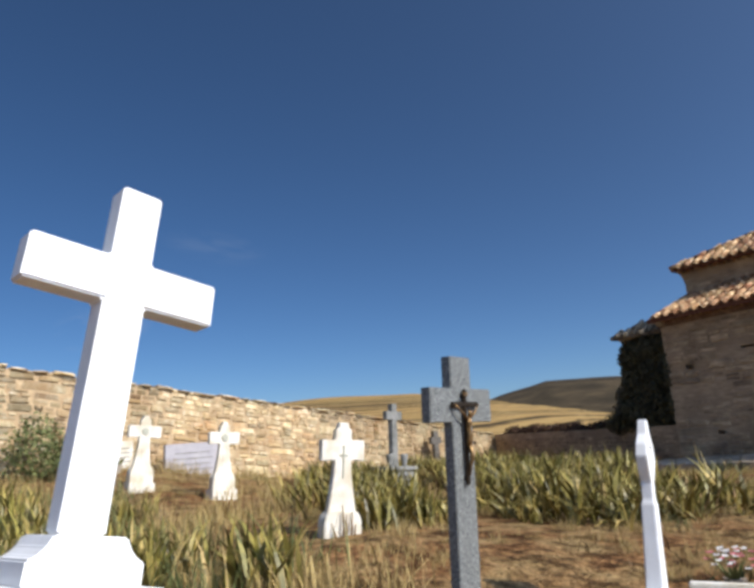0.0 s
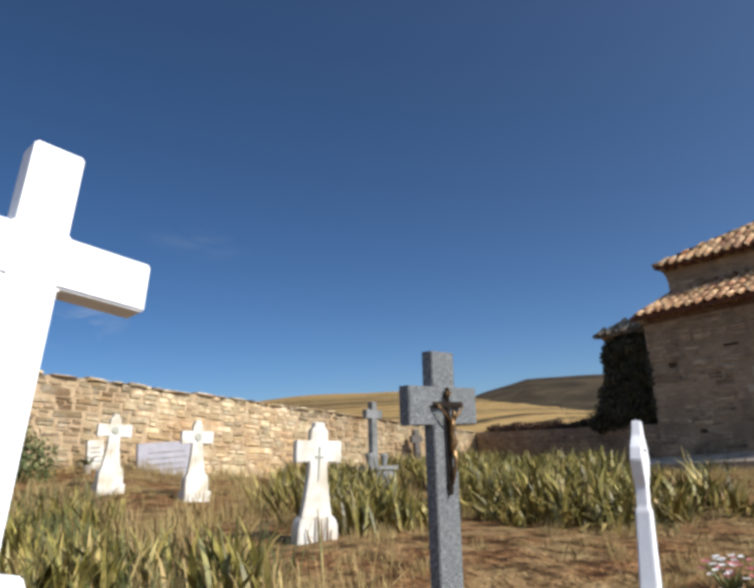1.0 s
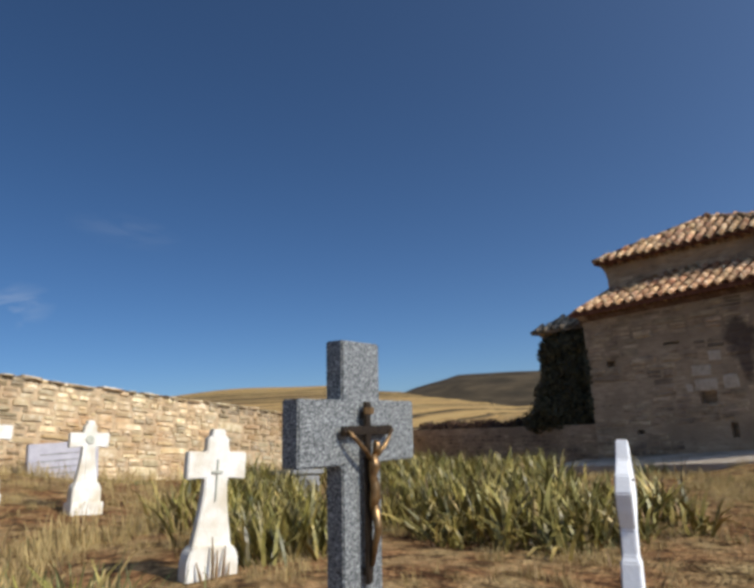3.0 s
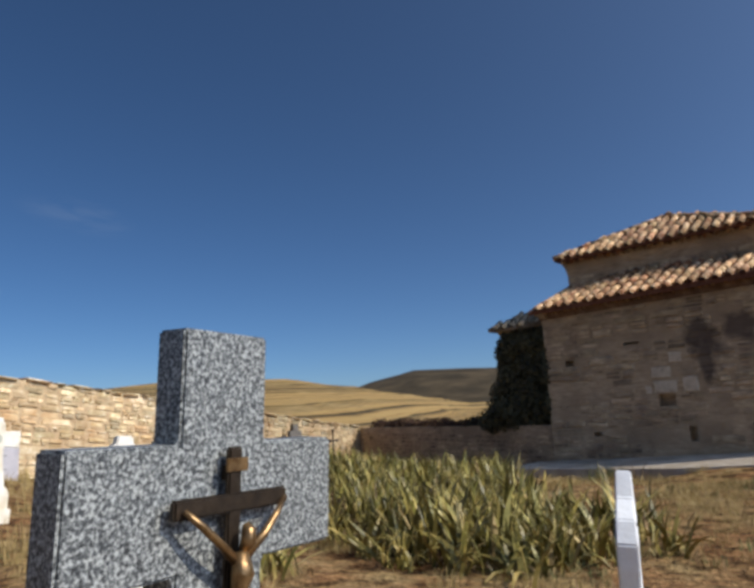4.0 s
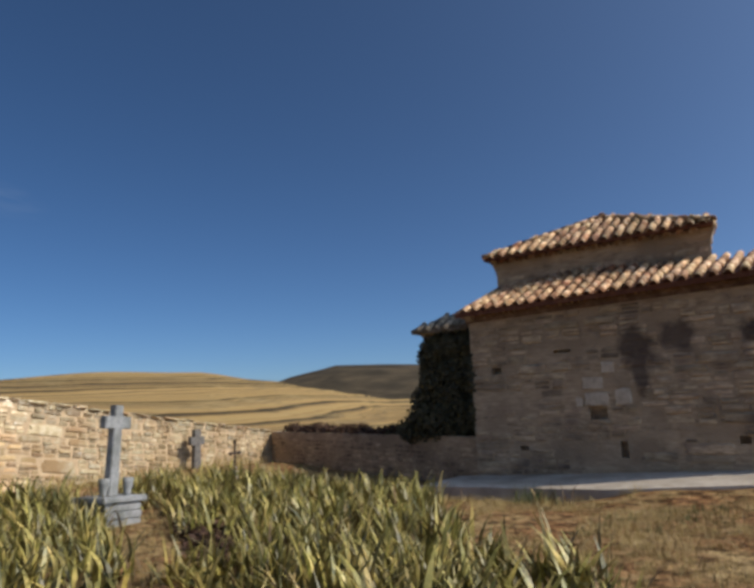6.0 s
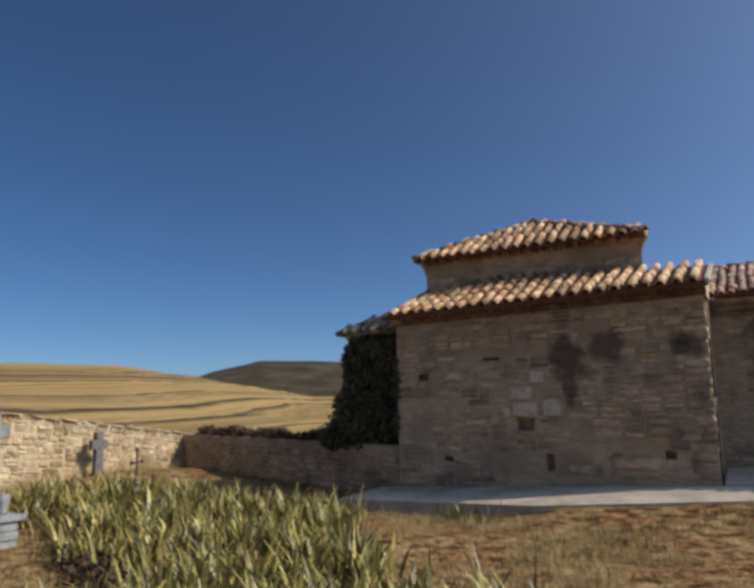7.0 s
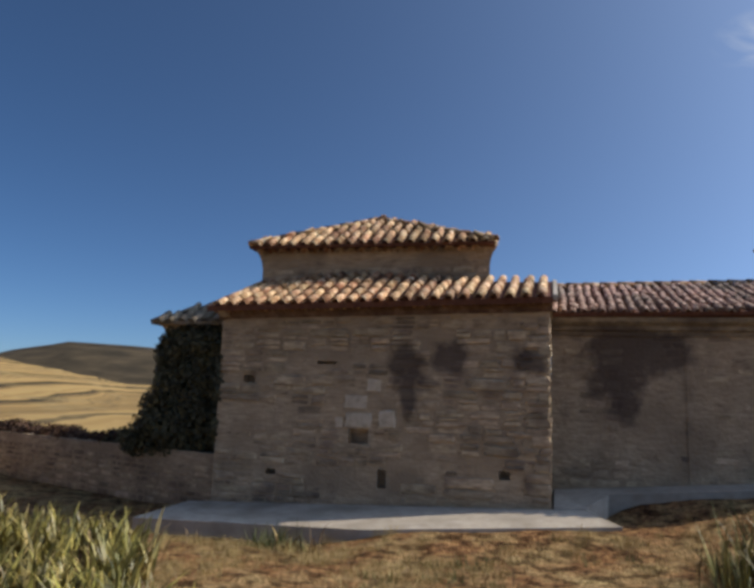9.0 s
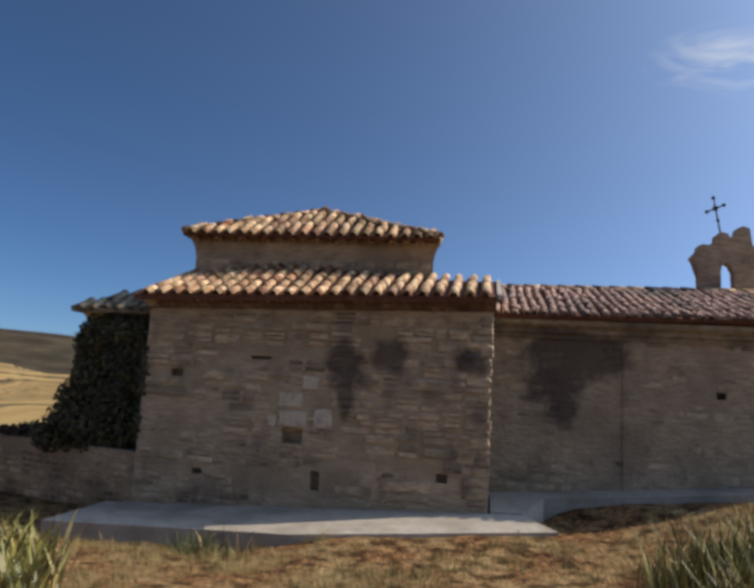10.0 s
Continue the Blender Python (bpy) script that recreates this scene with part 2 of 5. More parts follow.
def yard(x, y):
    """Height of the churchyard: it climbs gently towards the boundary wall at the upper side."""
    x, y = min(12.0, max(-11.0, x)), min(5.0, max(-19.0, y))
    z = 0.20 * smooth01(-9.5, -12.5, y) * smooth01(7.0, 4.0, x)
    z += 0.62 * smooth01(1.0, -7.0, x) * smooth01(-6.0, -13.0, y)
    z += 0.10 * smooth01(-2.0, -8.0, x) * smooth01(-2.0, -7.0, y)
    z += 0.40 * smooth01(5.0, 10.0, x) * smooth01(-4.5, 0.5, y)
    z += 0.62 * smooth01(7.2, 11.0, x) * smooth01(-2.6, 0.1, y)
    z -= 0.10 * smooth01(7.5, 9.5, x) * smooth01(-13.5, -16.0, y)
    z -= 0.08 * smooth01(-1.0, -1.8, y) * smooth01(-4.0, -2.6, y) * smooth01(5.0, 2.0, x)
    z -= 0.15 * smooth01(-2.6, -1.8, y) * smooth01(-1.6, -0.7, x) * smooth01(5.5, 2.0, x)
    z -= 0.24 * smooth01(-3.2, -0.6, y) * smooth01(-0.6, -1.8, x) * smooth01(-8.6, -6.5, x)
    z += (0.46 + 0.095 * (x - 7.0) - z) * smooth01(-0.45, 0.45, y) * smooth01(6.9, 7.5, x)
    edge = -1.5 + max(0.0, x - 3.3) * 0.2316
    w = smooth01(edge - 1.3, edge - 0.1, y) * smooth01(2.4, 4.2, x) * smooth01(8.4, 7.2, x) * smooth01(edge + 1.6, edge + 0.5, y)
    z += (0.045 + 0.05 * (x - 3.3) - z) * w
    return z


def bump_at(x, y, s, seed=0.0):
    return noise.noise(Vector((x * s + seed, y * s - seed, seed)))


def far_skyline(az):
    """Skyline of the dark hill behind, in degrees."""
    keys = ((-120, 1.2), (38, 0.6), (42, 1.3), (44.5, 2.0), (47.5, 2.75), (50.2, 3.32), (53.5, 3.26), (58, 3.15), (75, 2.8), (100, 1.8), (181, 1.2))
    for (a0, e0), (a1, e1) in zip(keys, keys[1:]):
        if az <= a1:
            return e0 + (e1 - e0) * smooth01(a0, a1, az)
    return 1.2


def elevation(az):
    """Skyline of the near stubble slope, in degrees, by bearing from the west towards the north."""
    keys = ((-60, 1.6), (0, 1.8), (20, 2.5), (31, 3.15), (38, 2.9), (44, 2.1), (49, 1.3), (52, 0.75), (55, 0.1), (62, -0.2), (90, 0.1), (180, 0.3))
    for (a0, e0), (a1, e1) in zip(keys, keys[1:]):
        if az <= a1:
            return e0 + (e1 - e0) * smooth01(a0, a1, az)
    return 0.4


def ground_height(x, y):
    dx, dy = x - CX, y - CY
    r = math.hypot(dx, dy)
    az = math.degrees(math.atan2(dy, -dx))
    near = yard(x, y) + 0.035 * bump_at(x, y, 0.9) + 0.012 * bump_at(x, y, 3.7, 4.0)
    if r < 16:
        return near
    e = elevation(az if az > -120 else 180)
    top = 2.0 + 190 * math.tan(radians(e))
    far = -1.6 + (top + 1.6) * smooth01(34, 200, r) ** 1.15
    far += 0.8 * bump_at(x, y, 0.02, 7.0) * smooth01(40, 120, r)
    far -= (top + 6.0) * smooth01(210, 340, r)
    ridge = 700 * math.tan(radians(far_skyline(az)))
    far = far * (1 - smooth01(380, 660, r)) + (ridge + 1.2 * bump_at(x, y, 0.012, 3.0)) * smooth01(380, 700, r) * (1 - 0.6 * smooth01(760, 2500, r))
    return near + (far - near) * smooth01(17, 34, r)


def build_ground():
    bm = bmesh.new()
    radii = [0.25]
    while radii[-1] < 3000:
        radii.append(radii[-1] * 1.045 + 0.02)
    n = 288
    centre = bm.verts.new((CX, CY, ground_height(CX, CY)))
    last = None
    for r in radii:
        ring = []
        for k in range(n):
            a = 2 * math.pi * k / n
            x, y = CX + r * math.cos(a), CY + r * math.sin(a)
            ring.append(bm.verts.new((x, y, ground_height(x, y))))
        for k in range(n):
            j = (k + 1) % n
            if last is None:
                bm.faces.new((centre, ring[k], ring[j]))
            else:
                bm.faces.new((last[k], ring[k], ring[j], last[j]))
        last = ring
    return bm


def ground_material():
    m = bpy.data.materials.new("dry_ground")
    m.use_nodes = True
    nt = m.node_tree
    n, l = nt.nodes, nt.links
    b = n["Principled BSDF"]
    b.inputs["Roughness"].default_value = 0.95
    b.inputs["Specular IOR Level"].default_value = 0.1
    geo = n.new("ShaderNodeNewGeometry")

    def noise_tex(scale, detail=6.0, stretch=None):
        t = n.new("ShaderNodeTexNoise")
        t.inputs["Scale"].default_value, t.inputs["Detail"].default_value = scale, detail
        if stretch:
            mp = n.new("ShaderNodeMapping")
            mp.inputs["Scale"].default_value = stretch
            l.new(geo.outputs["Position"], mp.inputs["Vector"])
            l.new(mp.outputs[0], t.inputs["Vector"])
        else:
            l.new(geo.outputs["Position"], t.inputs["Vector"])
        return t.outputs[0]

    def ramp(f, stops):
        r = n.new("ShaderNodeValToRGB")
        for _ in stops[2:]:
            r.color_ramp.elements.new(0.5)
        for e, (p, c) in zip(r.color_ramp.elements, stops):
            e.position, e.color = p, (*c, 1)
        l.new(f, r.inputs[0])
        return r.outputs[0]

    def mixed(f, a, c):
        x = n.new("ShaderNodeMix")
        x.data_type = "RGBA"
        l.new(f, x.inputs[0])
        l.new(a, x.inputs[6])
        l.new(c, x.inputs[7])
        return x.outputs[2]

    near = ramp(noise_tex(11.0, 10), ((0.30, (0.065, 0.034, 0.017)), (0.5, (0.21, 0.105, 0.044)), (0.7, (0.40, 0.228, 0.098))))
    patch = ramp(noise_tex(1.3, 9), ((0.42, (0, 0, 0)), (0.68, (1, 1, 1))))
    straw = ramp(noise_tex(17.0, 10), ((0.3, (0.14, 0.095, 0.045)), (0.7, (0.48, 0.34, 0.155))))
    near = mixed(patch, near, straw)
    clod = ramp(noise_tex(4.2, 10), ((0.38, (0.30, 0.26, 0.22)), (0.50, (0.92, 0.90, 0.86)), (0.66, (1.18, 1.20, 1.20))))
    shade = n.new("ShaderNodeMix")
    shade.data_type, shade.blend_type = "RGBA", "MULTIPLY"
    shade.inputs[0].default_value = 1.0
    l.new(near, shade.inputs[6])
    l.new(clod, shade.inputs[7])
    near = shade.outputs[2]
    # stubble fields in terraces that follow the height of the slope
    sep = n.new("ShaderNodeSeparateXYZ")
    l.new(geo.outputs["Position"], sep.inputs[0])
    warp = n.new("ShaderNodeMath")
    warp.operation = "MULTIPLY_ADD"
    l.new(noise_tex(0.016, 5), warp.inputs[0])
    warp.inputs[1].default_value = 4.0
    l.new(sep.outputs[2], warp.inputs[2])
    scaled = n.new("ShaderNodeMath")
    scaled.operation = "MULTIPLY"
    l.new(warp.outputs[0], scaled.inputs[0])
    scaled.inputs[1].default_value = 1.6
    t1 = n.new("ShaderNodeTexNoise")
    t1.noise_dimensions = "1D"
    t1.inputs["Scale"].default_value, t1.inputs["Detail"].default_value = 1.0, 3.0
    l.new(scaled.outputs[0], t1.inputs["W"])
    field = ramp(t1.outputs[0], ((0.40, (0.05, 0.036, 0.018)), (0.435, (0.19, 0.125, 0.055)), (0.47, (0.30, 0.19, 0.070)), (0.52, (0.37, 0.24, 0.090)), (0.585, (0.39, 0.26, 0.10)), (0.63, (0.13, 0.09, 0.042))))
    scrub = ramp(noise_tex(0.12, 8), ((0.52, (0, 0, 0)), (0.72, (1, 1, 1))))
    dull = ramp(noise_tex(0.5, 6), ((0.3, (0.16, 0.115, 0.05)), (0.7, (0.40, 0.28, 0.12))))
    field = mixed(scrub, field, dull)
    moor = ramp(noise_tex(0.045, 8), ((0.35, (0.034, 0.027, 0.016)), (0.65, (0.082, 0.060, 0.034))))
    length = n.new("ShaderNodeVectorMath")
    length.operation = "LENGTH"
    l.new(geo.outputs["Position"], length.inputs[0])

    def band(a, c):
        r = n.new("ShaderNodeMapRange")
        r.inputs[1].default_value, r.inputs[2].default_value = a, c
        l.new(length.outputs["Value"], r.inputs[0])
        return r.outputs[0]

    colour = mixed(band(26, 36), near, field)
    colour = mixed(band(300, 380), colour, moor)
    l.new(colour, b.inputs["Base Color"])
    bp = n.new("ShaderNodeBump")
    bp.inputs["Strength"].default_value, bp.inputs["Distance"].default_value = 0.9, 0.08
    l.new(noise_tex(22.0, 10), bp.inputs["Height"])
    l.new(bp.outputs[0], b.inputs["Normal"])
    return m


GROUND = ground_material()
ground = finish("ground", build_ground(), GROUND, smooth=True)
tagged(ground, "dry brown earth with straw, rising to stubble fields and hills", "ground", kind="structure")


# ---- masonry pieces ----
def stone_meshes(name, mat, count=8, rough=0.10):
    """Rough quarry stones in a unit box: x along the wall, z up, the face towards -y, worn at the edges."""
    out = []
    for i in range(count):
        rng = random.Random(900 + i)
        bm = bmesh.new()
        rows = []
        for y, s in ((0.0, 1.0), (-0.62, 0.99), (-1.0, 0.90)):
            ring = []
            for k in range(8):
                a = 2 * math.pi * k / 8
                sq = 1 / max(abs(math.cos(a)), abs(math.sin(a)))
                j = 1 - rng.random() * rough * (0.5 if y == 0 else 1)
                ring.append(bm.verts.new((0.5 * s * sq * math.cos(a) * j, y + (rng.random() - 0.5) * 0.12 * (y != 0), 0.5 * s * sq * math.sin(a) * j)))
            rows.append(ring)
        for r0, r1 in zip(rows, rows[1:]):
            for k in range(8):
                bm.faces.new((r0[k], r0[(k + 1) % 8], r1[(k + 1) % 8], r1[k]))
        c = bm.verts.new((0, -1.08, 0))
        for k in range(8):
            bm.faces.new((rows[-1][k], rows[-1][(k + 1) % 8], c))
        bmesh.ops.recalc_face_normals(bm, faces=bm.faces[:])
        me = bpy.data.meshes.new(name)
        bm.to_mesh(me)
        bm.free()
        me.materials.append(mat)
        out.append(me)
    return out


def courses(rng, width, low, high, h, w, holes=(), gap=0.02, lean=0.0):
    """Stones of an uneven bond: u centre, z centre, length, height. low, high: functions of u."""
    z = min(low(0), low(width))
    out = []
    while z < max(high(0), high(width)):
        ch = rng.uniform(*h)
        u = -rng.random() * 0.15
        while u < width:
            cw = rng.uniform(*w) * (1.0 if rng.random() > 0.2 else 0.55)
            a, b = max(u, 0.0), min(u + cw, width)
            mid = (a + b) / 2
            zz = z + lean * mid
            if b - a > 0.07 and zz + ch * 0.55 > low(mid) and zz + ch <= high(mid) + 0.02:
                if not any(a < hx1 and b > hx0 and zz < hz1 and zz + ch > hz0 for hx0, hx1, hz0, hz1 in holes):
                    parts_ = [(zz, ch)]
                    if ch > 0.19 and rng.random() < 0.3:
                        parts_ = [(zz, ch * 0.5), (zz + ch * 0.5, ch * 0.5)]
                    for pz, ph in parts_:
                        out.append((mid, pz + ph / 2, b - a - gap * rng.uniform(0.6, 1.5), ph - gap * rng.uniform(0.6, 1.4)))
            u += cw
        z += ch
    return out


def lay(parent, stones, meshes, origin, along, facing, rng, depth=(0.03, 0.06), limit=300, near=None, name="stone", bury=0.03, tilt=0.0):
    """Sets stones into a wall face: the first ones as pieces, the rest joined."""
    along, facing = Vector(along).normalized(), Vector(facing).normalized()
    basis = Matrix((along, -facing, Vector((0, 0, 1)))).transposed().to_4x4()
    if near is not None:
        stones = sorted(stones, key=lambda s: abs(s[0] - near))
    rest_v, rest_f = [], []
    for i, (u, z, w, h) in enumerate(stones):
        d = rng.uniform(*depth) + bury
        p = Vector(origin) + along * u - facing * bury
        m = Matrix.Translation((p.x, p.y, z)) @ basis @ Matrix.Rotation(tilt + rng.uniform(-0.04, 0.04), 4, "Y") @ Matrix.Diagonal((w, d, h, 1))
        me = meshes[rng.randrange(len(meshes))]
        if i < limit:
            ob = new(name, me)
            ob.parent = parent
            ob.matrix_basis = m
        else:
            k = len(rest_v)
            rest_v += [m @ v.co for v in me.vertices]
            rest_f += [[k + j for j in f.vertices] for f in me.polygons]
    if rest_v:
        me = bpy.data.meshes.new("rubble")
        me.from_pydata(rest_v, [], rest_f)
        me.materials.append(meshes[0].materials[0])
        ob = new("rubble", me)
        ob.parent = parent
        tagged(ob, kind="stuff")


def panel(origin, along, facing, width, low, high, holes=(), depth=0.35, thick=0.5):
    """A wall leaf with real recesses: front cells with the holes left open, sides of each hole, back and edges."""
    along, facing = Vector(along).normalized(), Vector(facing).normalized()
    bm = bmesh.new()
    us = sorted({0.0, width, *[h[0] for h in holes], *[h[1] for h in holes], *[width * k / 6 for k in range(1, 6)]})
    grid = []

    def vert(u, z, d):
        p = Vector(origin) + along * u - facing * d
        return bm.verts.new((p.x, p.y, z))

    for u0, u1 in zip(us, us[1:]):
        mid = (u0 + u1) / 2
        cuts = sorted([h for h in holes if h[0] <= mid <= h[1]], key=lambda h: h[2])
        zl0, zl1 = low(u0), low(u1)
        for h in cuts:
            bm.faces.new([vert(u0, zl0, 0), vert(u1, zl1, 0), vert(u1, h[2], 0), vert(u0, h[2], 0)])
            for q in ((((u0, h[2]), (u1, h[2]))), (((u1, h[3]), (u0, h[3])))):
                (a, za), (b, zb) = q
                bm.faces.new([vert(a, za, 0), vert(b, zb, 0), vert(b, zb, depth), vert(a, za, depth)])
            bm.faces.new([vert(u0, h[2], depth), vert(u1, h[2], depth), vert(u1, h[3], depth), vert(u0, h[3], depth)])
            if abs(u0 - h[0]) < 1e-6:
                bm.faces.new([vert(u0, h[2], 0), vert(u0, h[2], depth), vert(u0, h[3], depth), vert(u0, h[3], 0)])
            if abs(u1 - h[1]) < 1e-6:
                bm.faces.new([vert(u1, h[2], depth), vert(u1, h[2], 0), vert(u1, h[3], 0), vert(u1, h[3], depth)])
            zl0 = zl1 = h[3]
        bm.faces.new([vert(u0, zl0, 0), vert(u1, zl1, 0), vert(u1, high(u1), 0), vert(u0, high(u0), 0)])
    w = width
    bm.faces.new([vert(w, low(w), thick), vert(0, low(0), thick), vert(0, high(0), thick), vert(w, high(w), thick)])
    bm.faces.new([vert(0, low(0), thick), vert(0, low(0), 0), vert(0, high(0), 0), vert(0, high(0), thick)])
    bm.faces.new([vert(w, low(w), 0), vert(w, low(w), thick), vert(w, high(w), thick), vert(w, high(w), 0)])
    bm.faces.new([vert(0, high(0), 0), vert(w, high(w), 0), vert(w, high(w), thick), vert(0, high(0), thick)])
    bmesh.ops.remove_doubles(bm, verts=bm.verts[:], dist=0.0005)
    bmesh.ops.recalc_face_normals(bm, faces=bm.faces[:])
    return bm


# ---- roof tiles ----
def tile_mesh(name, length, r0, r1, thick=0.016, seg=6, mat=TILE):
    """A curved roof tile, its mouth at y = 0, running up the slope along +y, the arch towards +z."""
    bm = bmesh.new()
    rings = []
    for y, r, lift in ((0.0, r0, 0.0), (length, r1, -0.012)):
        for t in (0.0, thick):
            rings.append([bm.verts.new(((r - t) * math.cos(math.pi * k / seg), y, (r - t) * 0.92 * math.sin(math.pi * k / seg) + lift)) for k in range(seg + 1)])
    a, b, c, d = rings
    for k in range(seg):
        bm.faces.new((a[k], a[k + 1], c[k + 1], c[k]))
        bm.faces.new((b[k + 1], b[k], d[k], d[k + 1]))
        bm.faces.new((a[k + 1], a[k], b[k], b[k + 1]))
        bm.faces.new((c[k], c[k + 1], d[k + 1], d[k]))
    bmesh.ops.recalc_face_normals(bm, faces=bm.faces[:])
    me = bpy.data.meshes.new(name)
    bm.to_mesh(me)
    bm.free()
    me.materials.append(mat)
    for p in me.polygons:
        p.use_smooth = True
    return me


COVER = tile_mesh("roof_tile", 0.52, 0.090, 0.072)
RIDGE = tile_mesh("ridge_tile", 0.44, 0.11, 0.09)
MOSS_COVER = tile_mesh("roof_tile", 0.44, 0.088, 0.072, mat=MOSS_TILE)
OLD_COVER = tile_mesh("roof_tile", 0.34, 0.066, 0.054, mat=OLD_TILE)


def slope(parent, a, b, top, pitch=0.255, row=0.41, limit_l=None, limit_r=None, seed=1, cap=300, overhang=0.06, cover=COVER, loose=1.0, crown=None):
    """Rows of cover tiles on a slope. a, b: eave ends; top: vector from the eave to the upper edge, at right angles to it.
    limit_l, limit_r: how far u is cut back at the upper edge on either side (for hips)."""
    rng = random.Random(seed)
    a, b, top = Vector(a), Vector(b), Vector(top)
    u = (b - a).normalized()
    width, run = (b - a).length, top.length
    v = top.normalized()
    nrm = u.cross(v).normalized()
    basis = Matrix((u, v, nrm)).transposed().to_4x4()
    count = 0
    cols = int(width / pitch)
    off = (width - (cols - 1) * pitch) / 2
    rest_v, rest_f = [], []
    for j in range(int(run / row) + 1):
        s0 = j * row - overhang
        for i in range(cols):
            uu = off + i * pitch + rng.uniform(-0.014, 0.014) * loose
            t = max(0.0, s0 + 0.2) / run
            if uu < (limit_l or 0) * t - 0.02 or uu > width - (limit_r or 0) * t + 0.02 or s0 > run - 0.12:
                continue
            p = a + u * uu + v * (s0 + rng.uniform(-0.03, 0.03) * loose) + nrm * (0.012 + 0.012 * rng.random() * loose)
            if crown:
                p.z += crown(uu, max(0.0, s0) / run)
            m = Matrix.Translation(p) @ basis @ Matrix.Rotation(rng.uniform(-0.045, 0.045) * loose, 4, "Z") @ Matrix.Rotation(0.05, 4, "X")
            if count < cap:
                ob = new("roof_tile", cover)
                ob.parent = parent
                ob.matrix_basis = m
            else:
                k = len(rest_v)
                rest_v += [m @ q.co for q in cover.vertices]
                rest_f += [[k + x for x in f.vertices] for f in cover.polygons]
            count += 1
    if rest_v:
        me = bpy.data.meshes.new("tiling")
        me.from_pydata(rest_v, [], rest_f)
        me.materials.append(cover.materials[0])
        ob = new("tiling", me)
        ob.parent = parent
        tagged(ob, kind="stuff")


def ridge_line(parent, p, q, seed=3):
    rng = random.Random(seed)
    p, q = Vector(p), Vector(q)
    d = (q - p).normalized()
    side = d.cross(Vector((0, 0, 1))).normalized()
    up = side.cross(d)
    basis = Matrix((side, d, up)).transposed().to_4x4()
    s = 0.0
    while s < (q - p).length - 0.2:
        ob = new("ridge_tile", RIDGE)
        ob.parent = parent
        ob.matrix_basis = Matrix.Translation(p + d * s + up * 0.02) @ basis @ Matrix.Rotation(rng.uniform(-0.04, 0.04), 4, "Z")
        s += 0.36


def eave_row(parent, a, b, inward, pitch=0.255, seed=5):
    """A course of tiles laid flat under the eave, their mouths showing."""
    rng = random.Random(seed)
    a, b, v = Vector(a), Vector(b), Vector(inward).normalized()
    u = (b - a).normalized()
    basis = Matrix((u, v, u.cross(v))).transposed().to_4x4()
    for i in range(int((b - a).length / pitch)):
        ob = new("eave_tile", COVER)
        ob.parent = parent
        ob.matrix_basis = Matrix.Translation(a + u * ((i + 0.5) * pitch + rng.uniform(-0.01, 0.01)) + v * rng.uniform(-0.012, 0.012)) @ basis @ Matrix.Rotation(rng.uniform(-0.04, 0.04), 4, "Z")


def slab_between(corners, thick):
    """A thin board under the tiles: four or three upper corners, thickened straight down."""
    bm = bmesh.new()
    t = [bm.verts.new(c) for c in corners]
    u = [bm.verts.new(Vector(c) - Vector((0, 0, thick))) for c in corners]
    bm.faces.new(t)
    bm.faces.new(u[::-1])
    for i in range(len(t)):
        j = (i + 1) % len(t)
        bm.faces.new((t[j], t[i], u[i], u[j]))
    bmesh.ops.recalc_face_normals(bm, faces=bm.faces[:])
    return bm


# ---- the chapel ----
chapel = thing("chapel", Matrix.Identity(4), "small rubble-stone chapel with stepped terracotta tile roofs", "chapel")


def base_z(x):
    return 0.055 * min(max(x, 0.0), 6.5)


def eave_z(x):
    return 3.70 + 0.024 * x


FRONT_W = 6.08
HOLES = ((2.60, 2.97, 1.22, 1.47), (5.24, 5.42, 0.76, 0.90), (3.15, 3.31, 0.48, 0.80), (0.42, 0.74, 2.23, 2.37), (1.05, 1.25, 0.60, 0.70), (1.95, 2.32, 2.60, 2.66), (0.28, 0.40, 1.10, 1.20))
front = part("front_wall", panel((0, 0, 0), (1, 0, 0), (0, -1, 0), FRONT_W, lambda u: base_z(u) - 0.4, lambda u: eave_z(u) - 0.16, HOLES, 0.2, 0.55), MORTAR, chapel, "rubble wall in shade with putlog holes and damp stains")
left_side = part("side_wall", panel((0, 2.2, 0), (0, -1, 0), (-1, 0, 0), 2.2 - 0.004, lambda u: -0.4, lambda u: 3.55 + 0.25 * (2.2 - u) * 0.9, (), 0.3, 0.5), MORTAR, chapel)
right_side = part("side_wall", panel((FRONT_W, 0.004, 0), (0, 1, 0), (1, 0, 0), 1.3, lambda u: -0.1, lambda u: eave_z(6.1) - 0.15 + 0.2 * u, (), 0.3, 0.5), MORTAR, chapel)
T0, T1, TY = 0.03, 4.92, 1.56
TB = 4.58
SKEW = 0.21


def skewed(bm):
    """The tower's sunny side runs in towards the back."""
    for v in bm.verts:
        if v.co.x > 2.6:
            v.co.x -= SKEW * (v.co.y - 1.22)
    return bm


tower = part("tower_wall", skewed(box((T0, TY, 0.0), (T1 + SKEW * (TY - 1.22), TB, 4.76))), MORTAR, chapel, "square lantern tower of rubble stone")


def flare(x0, x1, y0, y1, z0, z1, out, n=6):
    """A cove that swells outwards under the eaves."""
    bm = bmesh.new()
    rings = []
    for i in range(n + 1):
        t = i / n
        o = out * (1 - math.cos(t * math.pi / 2))
        z = z0 + (z1 - z0) * t
        rings.append([bm.verts.new(c) for c in ((x0 - o, y0 - o, z), (x1 + o, y0 - o, z), (x1 + o, y1 + o, z), (x0 - o, y1 + o, z))])
    for a, b in zip(rings, rings[1:]):
        for k in range(4):
            bm.faces.new((a[k], a[(k + 1) % 4], b[(k + 1) % 4], b[k]))
    bm.faces.new(rings[-1])
    bm.faces.new(rings[0][::-1])
    return bm


